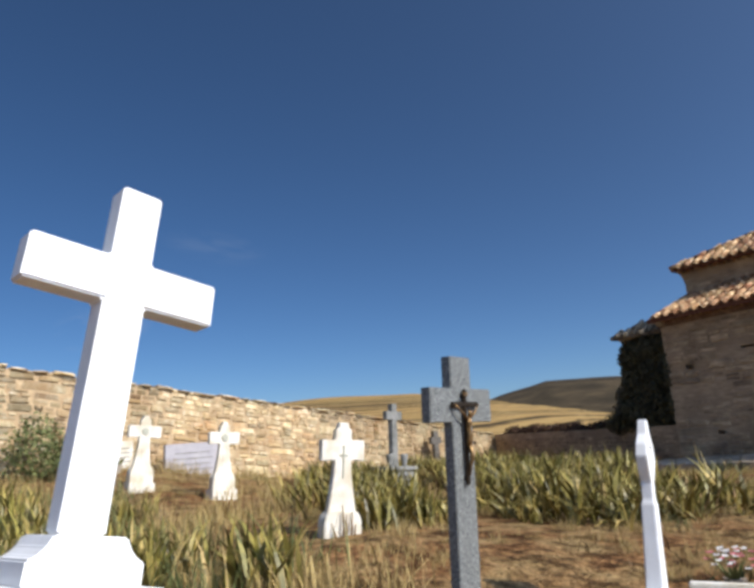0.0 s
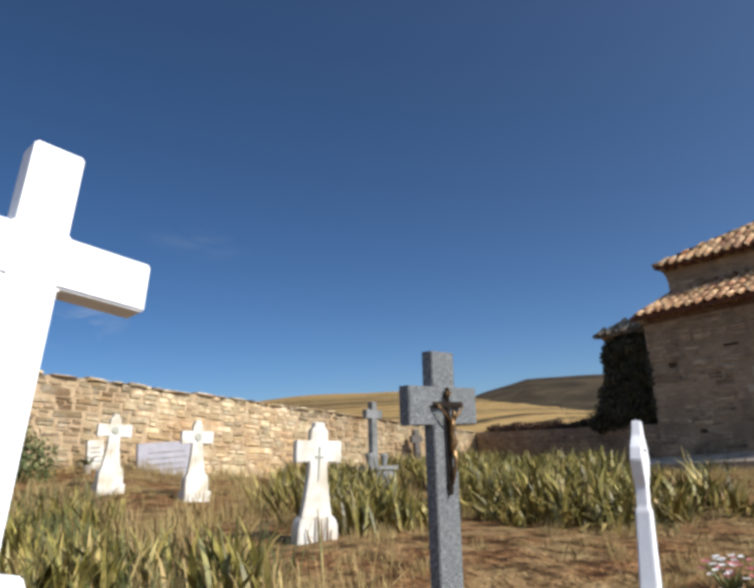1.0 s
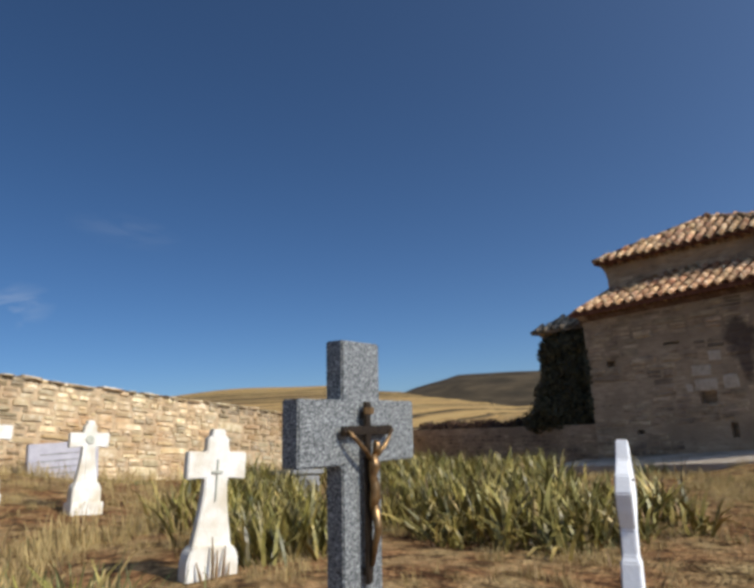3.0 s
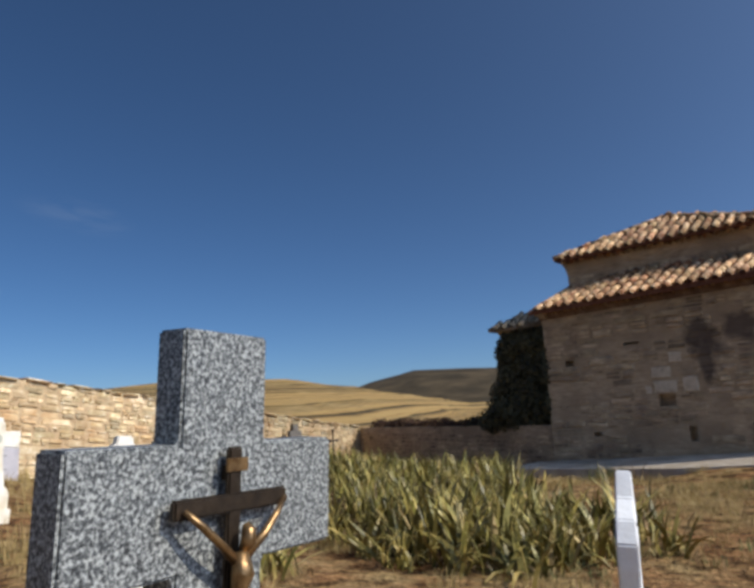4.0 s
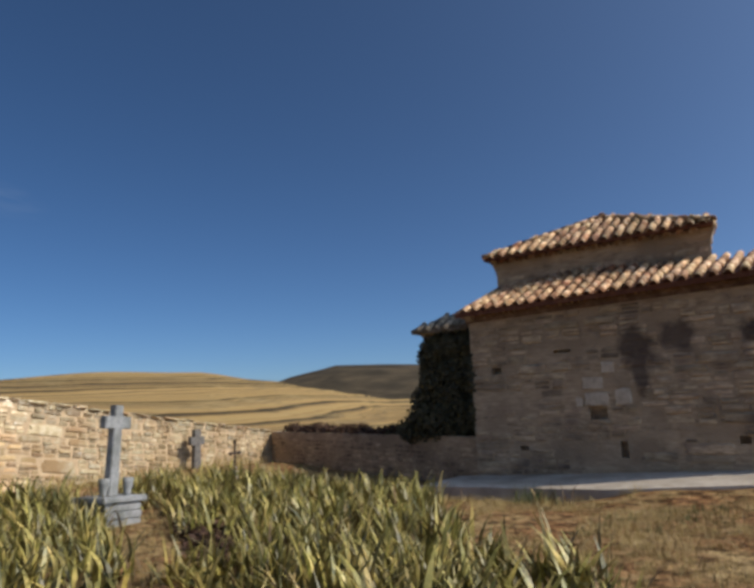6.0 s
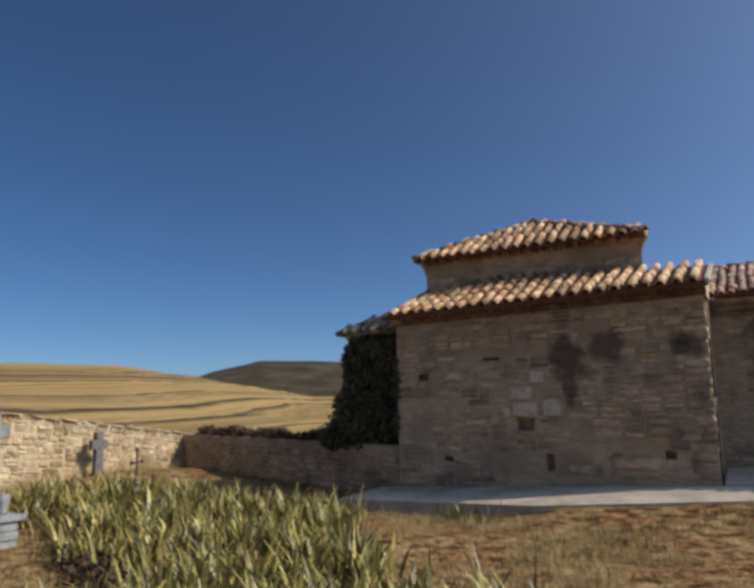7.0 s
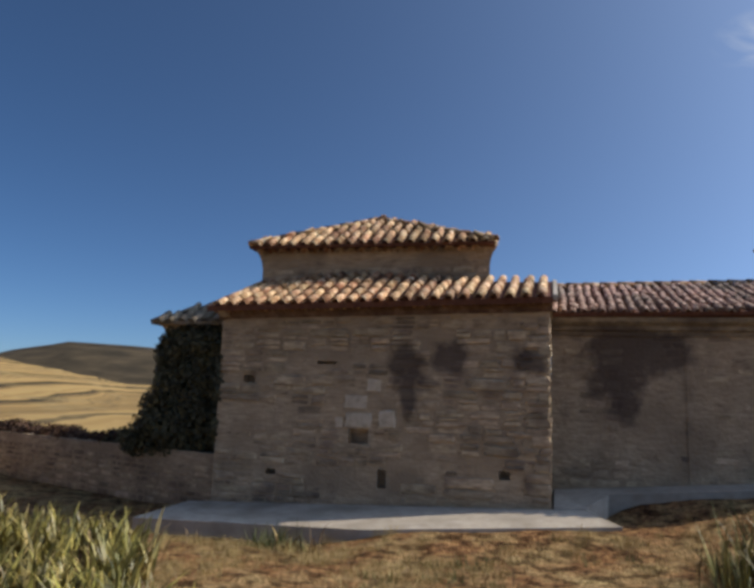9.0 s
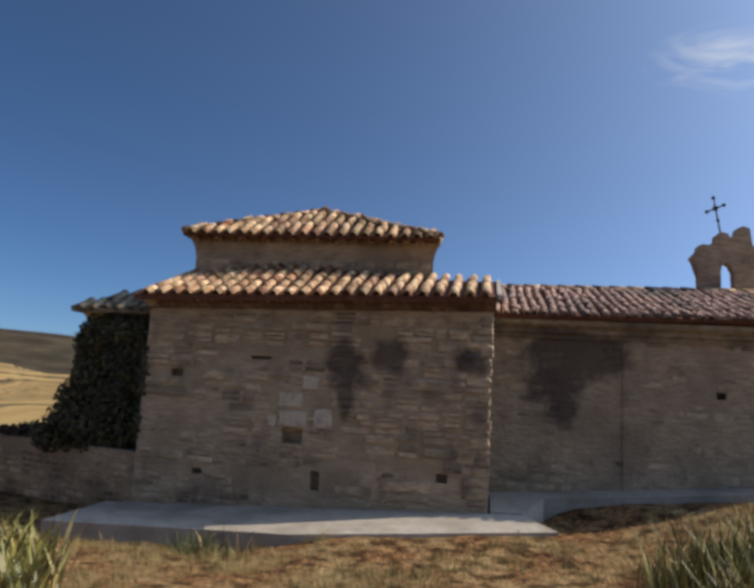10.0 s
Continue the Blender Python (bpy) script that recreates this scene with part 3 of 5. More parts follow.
TOWER_TILT = Matrix.Translation((0, 0, 5.1)) @ Matrix.Rotation(radians(0.3), 4, "Y") @ Matrix.Translation((0, 0, -5.1))
cornice = part("cornice", skewed(flare(T0 - 0.01, T1 + 0.08, TY - 0.01, TB + 0.01, 4.74, 5.10, 0.11)), MORTAR, chapel, "coved masonry cornice under the tower eaves")
cornice.matrix_basis = TOWER_TILT
EX0, EX1, EY0, EY1, EZ = -0.14, 5.06, 1.22, 4.90, 5.13
APEX = Vector((2.22, 3.06, 6.10))
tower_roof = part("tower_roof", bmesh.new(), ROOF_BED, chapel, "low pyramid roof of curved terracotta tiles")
tower_roof.matrix_basis = TOWER_TILT
bmt = bmesh.new()
ring = [bmt.verts.new(c) for c in ((EX0, EY0, EZ), (EX1, EY0, EZ), (EX1 - SKEW * (EY1 - EY0), EY1, EZ), (EX0, EY1, EZ))]
low_ring = [bmt.verts.new((v.co.x, v.co.y, EZ - 0.05)) for v in ring]
tip = bmt.verts.new(APEX)
for k in range(4):
    j = (k + 1) % 4
    bmt.faces.new((ring[k], ring[j], tip))
    bmt.faces.new((low_ring[k], low_ring[j], ring[j], ring[k]))
bmt.faces.new(low_ring[::-1])
bmesh.ops.recalc_face_normals(bmt, faces=bmt.faces[:])
bmt.to_mesh(tower_roof.data)
bmt.free()
slope(tower_roof, (EX0, EY0, EZ), (EX1, EY0, EZ), (0, APEX.y - EY0, APEX.z - EZ), limit_l=APEX.x - EX0, limit_r=EX1 - APEX.x, seed=11)
slope(tower_roof, (EX0, EY1, EZ), (EX0, EY0, EZ), (APEX.x - EX0, 0, APEX.z - EZ), limit_l=EY1 - APEX.y, limit_r=APEX.y - EY0, seed=12)
side_a, side_b = Vector((EX1, EY0, EZ)), Vector((EX1 - SKEW * (EY1 - EY0), EY1, EZ))
side_u = (side_b - side_a).normalized()
side_s = (APEX - side_a).dot(side_u)
slope(tower_roof, side_a, side_b, APEX - side_a - side_u * side_s, limit_l=side_s, limit_r=(side_b - side_a).length - side_s, seed=13)
for k, corner in enumerate(((EX0, EY0), (EX1, EY0), (EX0, EY1))):
    ridge_line(tower_roof, (*corner, EZ + 0.01), APEX, 20 + k)

# roof over the front room, leaning against the tower
FA, FB = Vector((-0.16, -0.35, eave_z(0) - 0.07)), Vector((6.18, -0.35, eave_z(6.1) - 0.07))
FT = Vector((0, TY + 0.35, 0.71))


def roof_crown(u, t):
    """The old roof swells towards the tower and sinks at its far end."""
    return (0.18 * math.exp(-((u - 2.2) / 1.3) ** 2) - 0.13 * smooth01(3.4, 6.2, u)) * t


def crowned_slab(a, b, top, thick, n=24):
    bm = bmesh.new()
    rows = []
    for drop in (0.0, thick):
        for t in (0.0, 0.5, 1.0):
            rows.append([bm.verts.new(a + (b - a) * (k / n) + top * t + Vector((0, 0, roof_crown((b - a).length * k / n, t) - drop))) for k in range(n + 1)])
    for lo, hi in ((0, 1), (1, 2), (3, 4), (4, 5), (0, 3), (2, 5)):
        for k in range(n):
            bm.faces.new((rows[lo][k], rows[lo][k + 1], rows[hi][k + 1], rows[hi][k]))
    for k in (0, n):
        for lo, hi in ((0, 1), (1, 2)):
            bm.faces.new((rows[lo][k], rows[hi][k], rows[hi + 3][k], rows[lo + 3][k]))
    bmesh.ops.recalc_face_normals(bm, faces=bm.faces[:])
    return bm


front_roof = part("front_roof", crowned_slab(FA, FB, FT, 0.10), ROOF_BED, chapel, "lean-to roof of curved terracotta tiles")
slope(front_roof, FA, FB, FT, seed=14, crown=roof_crown)
eave_bm = prism([(-0.15, 3.53), (-0.15, 3.62), (0.05, 3.62), (0.05, 3.42), (-0.05, 3.42), (-0.05, 3.475), (-0.10, 3.475), (-0.10, 3.53)], -0.06, 6.12, "x")
for v in eave_bm.verts:
    v.co.z += 0.024 * v.co.x
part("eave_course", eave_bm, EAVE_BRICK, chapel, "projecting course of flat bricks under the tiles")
eave_row(front_roof, (-0.10, -0.26, 3.525), (6.14, -0.26, 3.675), (0, 1, 0), seed=51)
eave_row(tower_roof, (-0.06, 1.30, 5.015), (4.98, 1.30, 5.015), (0, 1, 0), seed=52)
part("verge", prism([(-0.36, 3.71), (-0.36, 3.81), (1.5, 4.38), (1.5, 4.27)], 6.12, 6.20, "x", 0.012), CONCRETE, chapel, "pale mortar verge")
part("gable_fill", prism([(-0.02, 3.56), (-0.02, 3.78), (TY, 4.26), (TY, 3.56)], 5.90, 6.115, "x"), MORTAR, chapel)
part("gable_fill", prism([(-0.2, 3.45), (-0.3, 3.58), (TY, 4.22), (TY, 3.45)], 0.02, 0.18, "x"), MORTAR, chapel)

# annex at the shaded end, overgrown with ivy
AX0, AY0 = -1.72, 0.86
part("annex_wall", box((AX0, AY0, -0.3), (-0.004, 5.6, 3.16)), MORTAR, chapel, "shaded annex wall half hidden by ivy")
part("annex_cornice", flare(AX0, 0.02, AY0, 5.6, 3.10, 3.40, 0.13), MORTAR, chapel)
an_a, an_b = Vector((-1.98, 0.60, 3.44)), Vector((-0.02, 0.60, 3.44))
annex_roof = part("annex_roof", slab_between((an_a, an_b, Vector((-0.02, 1.90, 4.22))), 0.06), MOSS_TILE, chapel, "dark mossy tiled annex roof")
slope(annex_roof, an_a, an_b, Vector((0, 1.30, 0.78)), limit_l=1.94, seed=15, cover=MOSS_COVER)
annex_side = part("annex_roof", slab_between((Vector((-1.98, 5.8, 3.44)), an_a, Vector((-0.02, 1.90, 4.22)), Vector((-0.02, 5.8, 4.22))), 0.06), ROOF_BED, chapel)
slope(annex_side, Vector((-1.98, 5.8, 3.44)), an_a, Vector((1.96, 0, 0.78)), limit_r=1.3, seed=18, cover=MOSS_COVER)

# nave with its long roof, set back from the front room
NY = 1.22
NX1 = 15.5
SEAM = 8.36
NAVE_HOLE = (3.83, 3.99, 2.35, 2.47)
part("nave_wall", panel((FRONT_W + 0.004, NY, 0), (1, 0, 0), (0, -1, 0), NX1 - FRONT_W, lambda u: 0.0, lambda u: 3.50 + 0.012 * u, (NAVE_HOLE,), 0.3, 0.6), MORTAR, chapel, "nave wall with old brown render and damp stains")
# thin raised strip added to give the seam its vertical shadow line
part("pilaster", box((SEAM, NY - 0.018, 0.3), (SEAM + 0.32, NY + 0.02, 3.27), 0.01), MORTAR, chapel, "shallow render strip added for the shadow at the wall's seam")
part("nave_end_wall", panel((NX1, NY + 0.004, 0), (0, 1, 0), (1, 0, 0), 5.0, lambda u: 0.0, lambda u: 3.6 + 0.4 * min(u, 5 - u), (), 0.3, 0.6), MORTAR, chapel)
part("nave_cornice", prism([(NY - 0.24, 3.53), (NY - 0.24, 3.60), (NY + 0.05, 3.60), (NY + 0.05, 3.28), (NY - 0.05, 3.28), (NY - 0.05, 3.36), (NY - 0.12, 3.38), (NY - 0.12, 3.46), (NY - 0.18, 3.47)], FRONT_W + 0.01, NX1, "x", 0.008), STONE, chapel, "moulded stone cornice")
NA, NB = Vector((6.05, NY - 0.30, 3.66)), Vector((NX1 + 0.2, NY - 0.30, 3.76))
NT = Vector((0, 2.62, 0.89))
nave_roof = part("nave_roof", slab_between((NA, NB, NB + NT, NA + NT), 0.06), ROOF_BED, chapel, "long weathered tile roof of the nave")
slope(nave_roof, NA, NB, NT, pitch=0.172, row=0.23, seed=16, cap=290, cover=OLD_COVER, loose=1.8)
part("nave_roof_back", slab_between((NA + NT, NB + NT, NB + NT + Vector((0, 2.6, -1.0)), NA + NT + Vector((0, 2.6, -1.0))), 0.06), ROOF_BED, chapel)
ridge_line(nave_roof, NA + NT, NB + NT, 30)

# concrete apron round the foot of the walls
apron = bmesh.new()
for outline in (((-0.45, -1.71, 0.0), (3.3, -1.50, 0.08), (7.10, -0.62, 0.27), (6.62, -0.02, 0.38), (-0.45, -0.02, 0.02)), ((6.12, -0.016, 0.385), (6.62, -0.016, 0.40), (7.0, 0.62, 0.57), (NX1, 0.62, 1.38), (NX1, NY - 0.02, 1.40), (6.12, NY - 0.02, 0.52))):
    top_v = [apron.verts.new(c) for c in outline]
    bot_v = [apron.verts.new((c[0], c[1], c[2] - 0.5)) for c in outline]
    apron.faces.new(top_v)
    for i in range(len(top_v)):
        j = (i + 1) % len(top_v)
        apron.faces.new((top_v[j], top_v[i], bot_v[i], bot_v[j]))
bmesh.ops.recalc_face_normals(apron, faces=apron.faces[:])
tagged(finish("pavement", apron, CONCRETE), "pale concrete apron along the chapel walls", "pavement", kind="structure")

# bell gable with its iron cross
BX, BYF = 10.46, 3.75
gable = part("bell_gable", prism([(10.45, 4.45), (10.44, 5.0), (10.33, 5.34), (10.28, 5.40), (10.42, 5.56), (10.44, 5.66), (10.53, 5.70), (10.64, 5.68), (10.78, 5.76), (10.80, 5.90), (10.90, 5.98), (11.05, 5.93), (11.08, 5.86), (11.20, 5.93), (11.22, 6.05), (11.34, 6.11), (11.48, 6.06), (11.52, 5.70), (11.62, 5.60), (11.66, 4.45), (11.16, 4.45), (11.14, 5.10), (11.08, 5.24), (11.0, 5.30), (10.91, 5.24), (10.88, 5.12), (10.87, 4.45)], BYF, BYF + 0.25, "y"), STONE, chapel, "weathered stone bell gable with an arched opening")
bc = bmesh.new()
add_tube(bc, [(10.93, 3.85, 5.9), (10.86, 3.85, 6.34), (10.79, 3.85, 6.78)], [0.020, 0.018, 0.014], 6)
add_tube(bc, [(10.65, 3.85, 6.44), (11.0, 3.85, 6.60)], [0.016, 0.016], 6)
for cx_, cz_, cs_ in ((10.65, 6.44, 0.035), (11.0, 6.60, 0.035), (10.79, 6.76, 0.035), (10.825, 6.52, 0.05), (10.875, 6.25, 0.032)):
    add_box(bc, (cx_ - cs_, 3.85 - cs_ * 0.6, cz_ - cs_), (cx_ + cs_, 3.85 + cs_ * 0.6, cz_ + cs_), 0.01)
part("iron_cross", bc, IRON, chapel, "wrought iron cross on the gable")


# ---- boundary walls ----
def wall_top(y):
    return 0.88 + 0.1215 * (3.9 - y)


WA, WB = Vector((-10.4, 3.9, 0)), Vector((-4.6, -18.9, 0))
WD = (WB - WA).normalized()
WLEN = (WB - WA).length
WN = Vector((-WD.y, WD.x, 0))
if WN.x < 0:
    WN = -WN


def wy(u):
    return WA.y + WD.y * u


wall_west = finish("wall_west", panel(WA, WD, WN, WLEN, lambda u: yard(*(WA + WD * u).xy) - 0.5, lambda u: wall_top(wy(u)) - 0.10, (), 0.3, 0.5), EARTH_MORTAR)
tagged(wall_west, "sunlit dry rubble boundary wall of the churchyard", "wall", kind="structure")
LA, LB = Vector((-0.008, 0.16, 0)), Vector((-10.3, 3.80, 0))
LD = (LA - LB).normalized()
LN = Vector((LD.y, -LD.x, 0))
LLEN = (LA - LB).length
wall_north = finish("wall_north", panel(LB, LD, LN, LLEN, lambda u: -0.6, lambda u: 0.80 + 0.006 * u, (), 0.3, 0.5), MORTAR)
tagged(wall_north, "low rubble wall in the chapel's shade", "wall", kind="structure")


# ---- grave crosses ----
def cross_outline(w, arm, top, thick, z_arm, height):
    """Half-widths and heights of a plain Latin cross."""
    a, b = z_arm - thick / 2, z_arm + thick / 2
    return [(-w, 0), (-w, a), (-arm, a), (-arm, b), (-w, b), (-w, top), (w, top), (w, b), (arm, b), (arm, a), (w, a), (w, 0)]


def facing(x, y, z, az, lean=0.0, roll=0.0):
    """A pose whose +x looks along the bearing az (degrees from +x towards +y)."""
    return pose(x, y, z, 0, 0, az) @ pose(0, 0, 0, roll, lean, 0)


def marble_cross():
    t = thing("grave_cross", facing(7.704, -15.911, 1.018, 9.4, -3.0, -10.8), "tall smooth white marble cross on a chamfered pedestal", "cross")
    c = prism([(y, z) for y, z in cross_outline(0.062, 0.284, 0.995, 0.135, 0.698, 0.995)], -0.045, 0.045, "x", 0.006)
    part("cross", c, WHITE, t)
    part("pedestal", prism([(-0.145, -0.12), (-0.145, -0.06), (-0.125, -0.052), (-0.105, -0.03), (-0.092, -0.002), (0.092, -0.002), (0.105, -0.03), (0.125, -0.052), (0.145, -0.06), (0.145, -0.12)], -0.115, 0.115, "x", 0.005), WHITE, t)
    part("plinth", box((-0.17, -0.20, -1.3), (0.17, 0.20, -0.12), 0.012), WHITE, t)
    return t


def pale_cross(name, m, h, arm, label, rose=False, group="small white grave crosses"):
    """A small cast cross that widens downwards into a foot with rounded shoulders."""
    t = thing(name, m, label, "cross", group)
    s = h / 1.12
    w = 0.088 * s
    za, ta = 0.86 * s, 0.19 * s
    out = [(-0.15 * s, 0.28 * s), (-0.125 * s, 0.42 * s), (-0.095 * s, 0.62 * s), (-w, za - ta / 2), (-arm, za - ta / 2 - 0.01), (-arm, za + ta / 2), (-w, za + ta / 2), (-w * 0.95, h - 0.06 * s), (-w * 0.62, h - 0.055 * s), (-w * 0.55, h)]
    out += [(-u, z) for u, z in reversed(out)]
    part("cross", prism(out, -0.045, 0.045, "x", 0.009), PALE, t)
    side = [(-0.195 * s, -0.15), (-0.195 * s, 0.17 * s), (-0.188 * s, 0.23 * s), (-0.165 * s, 0.275 * s), (-0.13 * s, 0.30 * s)]
    side += [(-u, z) for u, z in reversed(side)]
    part("foot", prism(side, -0.09, 0.09, "x", 0.012), PALE, t)
    part("plinth", box((-0.14, -0.215 * s, -0.2), (0.14, 0.215 * s, 0.04), 0.01), PALE, t)
    if rose:
        bm = bmesh.new()
        add_tube(bm, [(0.04, 0, za), (0.060, 0, za), (0.064, 0, za)], [0.062 * s, 0.058 * s, 0.045 * s], 14)
        part("medallion", bm, MEDAL, t, "round greenish-grey medallion")
        part("inscription_strip", box((0.045, -0.035, 0.34 * s), (0.054, 0.035, 0.66 * s)), PALE, t)
    else:
        bm = bmesh.new()
        add_box(bm, (0.045, -0.008, 0.60 * s), (0.058, 0.008, 0.90 * s), 0.003)
        add_box(bm, (0.045, -0.050, 0.80 * s), (0.058, 0.050, 0.818 * s), 0.003)
        part("crucifix", bm, MEDAL, t, "small grey relief cross")
        bm = bmesh.new()
        for y0, y1, z1 in ((-0.02, -0.03, 0.40), (0.05, 0.085, 0.33), (-0.09, -0.15, 0.22), (0.0, 0.02, 0.30), (0.08, 0.13, 0.20)):
            add_tube(bm, [(0.16, y0, 0.0), (0.14, (y0 + y1) / 2, z1 * 0.5), (0.11, y1, z1)], [0.011, 0.013, 0.004], 5)
        part("dry_stems", bm, DEAD_LEAF, t, "withered brown stems leaning on the foot")
    return t


def granite_cross():
    t = thing("grave_cross", facing(7.130, -14.108, 0.0, 10.0, 2.0, -1.6), "speckled grey granite cross with a bronze crucifix", "cross")
    out = [(-0.076, 0.10), (-0.08, 1.245), (-0.242, 1.245), (-0.242, 1.41), (-0.08, 1.41), (-0.08, 1.565), (0.08, 1.565), (0.08, 1.41), (0.242, 1.41), (0.242, 1.245), (0.08, 1.245), (0.08, 0.10)]
    part("cross", prism(out, -0.024, 0.034, "x", 0.004), GRANITE, t)
    part("plinth", box((-0.14, -0.26, -0.3), (0.14, 0.26, 0.10), 0.01), GRANITE, t)
    bm = bmesh.new()
    add_box(bm, (0.046, -0.013, 0.95), (0.056, 0.013, 1.405), 0.003)
    add_box(bm, (0.046, -0.105, 1.318), (0.058, 0.105, 1.343), 0.003)
    for z in (0.97, 1.36):
        add_box(bm, (0.033, -0.007, z), (0.046, 0.007, z + 0.02))
    part("crucifix", bm, BRONZE, t, "dark bronze crucifix standing off the stone")
    part("title_plate", box((0.056, -0.020, 1.372), (0.060, 0.020, 1.390), 0.001), GILT, t, "small gilt plate")
    bm = bmesh.new()
    add_tube(bm, [(0.064, 0.0, 1.13), (0.070, 0.004, 1.16), (0.072, 0.003, 1.19), (0.068, 0.0, 1.215), (0.074, 0.0, 1.24), (0.068, 0.0, 1.268)], [0.010, 0.015, 0.013, 0.011, 0.016, 0.011], 10)
    for side in (-1, 1):
        add_tube(bm, [(0.068, side * 0.008, 1.258), (0.072, side * 0.045, 1.288), (0.070, side * 0.068, 1.308), (0.064, side * 0.094, 1.330)], [0.007, 0.006, 0.0055, 0.004], 6)
    add_tube(bm, [(0.070, 0.003, 1.268), (0.078, 0.005, 1.280), (0.077, 0.006, 1.296), (0.072, 0.005, 1.303)], [0.006, 0.011, 0.010, 0.005], 8)
    add_tube(bm, [(0.068, 0.004, 1.145), (0.078, 0.006, 1.085), (0.070, 0.003, 1.045), (0.062, 0.0, 0.995)], [0.012, 0.011, 0.008, 0.005], 8)
    part("relief", bm, GILT, t, "plain gilt bronze relief", smooth=True)
    return t


# half depth of the slim cross by height
EDGE_DEPTH = ((-0.1, 0.054), (0.0, 0.054), (0.40, 0.046), (0.60, 0.043), (0.63, 0.034), (0.74, 0.034), (0.84, 0.036), (0.92, 0.036), (1.03, 0.032), (1.2, 0.024))


def edge_cross():
    t = thing("grave_cross", facing(6.975, -12.335, 0.045, 22, 2.0, -6.5), "slim white stone cross with pointed ends", "cross", "small white grave crosses")
    out = [(-0.085, 0.0), (-0.065, 0.40), (-0.06, 0.60), (-0.05, 0.63), (-0.05, 0.74), (-0.10, 0.82), (-0.135, 0.90), (-0.115, 0.98), (-0.055, 1.05), (-0.030, 1.145), (0.030, 1.145), (0.055, 1.05), (0.115, 0.98), (0.135, 0.90), (0.10, 0.82), (0.05, 0.74), (0.05, 0.63), (0.06, 0.60), (0.065, 0.40), (0.085, 0.0)]
    slab = prism(out, -0.035, 0.035, "x", 0.006)
    for v in slab.verts:
        for (z0, h0), (z1, h1) in zip(EDGE_DEPTH, EDGE_DEPTH[1:]):
            if z0 <= v.co.z <= z1:
                v.co.x *= (h0 + (h1 - h0) * (v.co.z - z0) / (z1 - z0)) / 0.035
                break
    part("cross", slab, WHITE, t)
    part("nail_hole", box((0.028, -0.012, 0.955), (0.039, 0.012, 0.967)), DARK, t, "small dark rusty hole")
    part("plinth", box((-0.11, -0.18, -0.2), (0.11, 0.18, 0.06), 0.01), WHITE, t)
    return t


def grey_cross(m, h, label, steps=True, mat=GREY_STONE, w=0.085, arm=0.27, drop=0.17, bar=0.19):
    t = thing("grave_cross", m, label, "cross", "old grey grave crosses")
    part("cross", prism([(-w * 1.15, 0.0), (-w, h - drop - bar), (-arm, h - drop - bar), (-arm, h - drop), (-w, h - drop), (-w, h), (w, h), (w, h - drop), (arm, h - drop), (arm, h - drop - bar), (w, h - drop - bar), (w * 1.15, 0.0)], -0.065, 0.065, "x", 0.012), mat, t)
    if steps:
        part("pedestal", box((-0.33, -0.46, -0.09), (0.33, 0.46, 0.0), 0.02), GREY_STONE, t)
        for k in range(5):
            part("slab", box((-0.28 + 0.004 * (k % 2), -0.38 - 0.008 * k, -0.10 - 0.115 * (k + 1)), (0.28 + 0.012 * (k % 2), 0.38 + 0.008 * k, -0.103 - 0.115 * k), 0.016), GREY_STONE, t)
        part("base", box((-0.27, -0.36, -0.95), (0.27, 0.36, -0.675)), GREY_STONE, t)
        for side in (-0.25, 0.25):
            bm = bmesh.new()
            add_tube(bm, [(0.1, side, 0.0), (0.1, side, 0.05), (0.1, side, 0.16), (0.1, side, 0.26), (0.1, side, 0.265), (0.1, side, 0.2)], [0.06, 0.05, 0.075, 0.085, 0.075, 0.06], 12)
            part("pot", bm, GREY_STONE, t, "grey stone flower pot", smooth=True)
    return t


marble_cross()
granite_cross()
edge_cross()
pale_cross("grave_cross", facing(3.49, -12.52, 0.12, -6, 1, -5), 1.235, 0.252, "small weathered white cross with a shouldered foot")
pale_cross("grave_cross", facing(-1.5, -11.75, 0.41, 4, 0, -4), 1.18, 0.285, "small weathered white cross with a round medallion", rose=True)
pale_cross("grave_cross", facing(-2.75, -12.78, 0.60, 6, 0, -6), 1.22, 0.30, "leaning weathered white cross with a round medallion", rose=True)
grey_cross(facing(-2.3, -7.45, 0.47, 14, 0, -4), 1.36, "grey stone cross on a stepped pedestal")
grey_cross(facing(-8.75, -0.75, 0.0, 10, 0, 0), 1.12, "dark weathered stone cross near the boundary wall", steps=False, mat=DARK_STONE, w=0.13, arm=0.29, drop=0.20, bar=0.24)


# ---- plaques, vases and small grave goods ----
def leaning_slab(name, m, size, mat, label, category):
    t = thing(name, m, label, category)
    part("slab", box((-size[0] / 2, -size[1] / 2, 0), (size[0] / 2, size[1] / 2, size[2]), 0.012), mat, t)
    bm = bmesh.new()
    for k in range(4):
        add_box(bm, (size[0] / 2, -size[1] * 0.34, size[2] * (0.28 + 0.15 * k)), (size[0] / 2 + 0.004, size[1] * (0.34 - 0.06 * (k % 2)), size[2] * (0.31 + 0.15 * k)))
    part("inscription_lines", bm, GREY_STONE, t, "faint unreadable lines")
    return t


leaning_slab("headstone", facing(-6.15, -10.55, 0.40, 14), (0.10, 1.55, 0.88), PLAQUE, "broad grey slate headstone against the wall", "headstone")
leaning_slab("headstone", facing(-5.75, -12.25, 0.80, 14), (0.10, 0.36, 0.62), PALE, "small pale square headstone in the grass", "headstone")


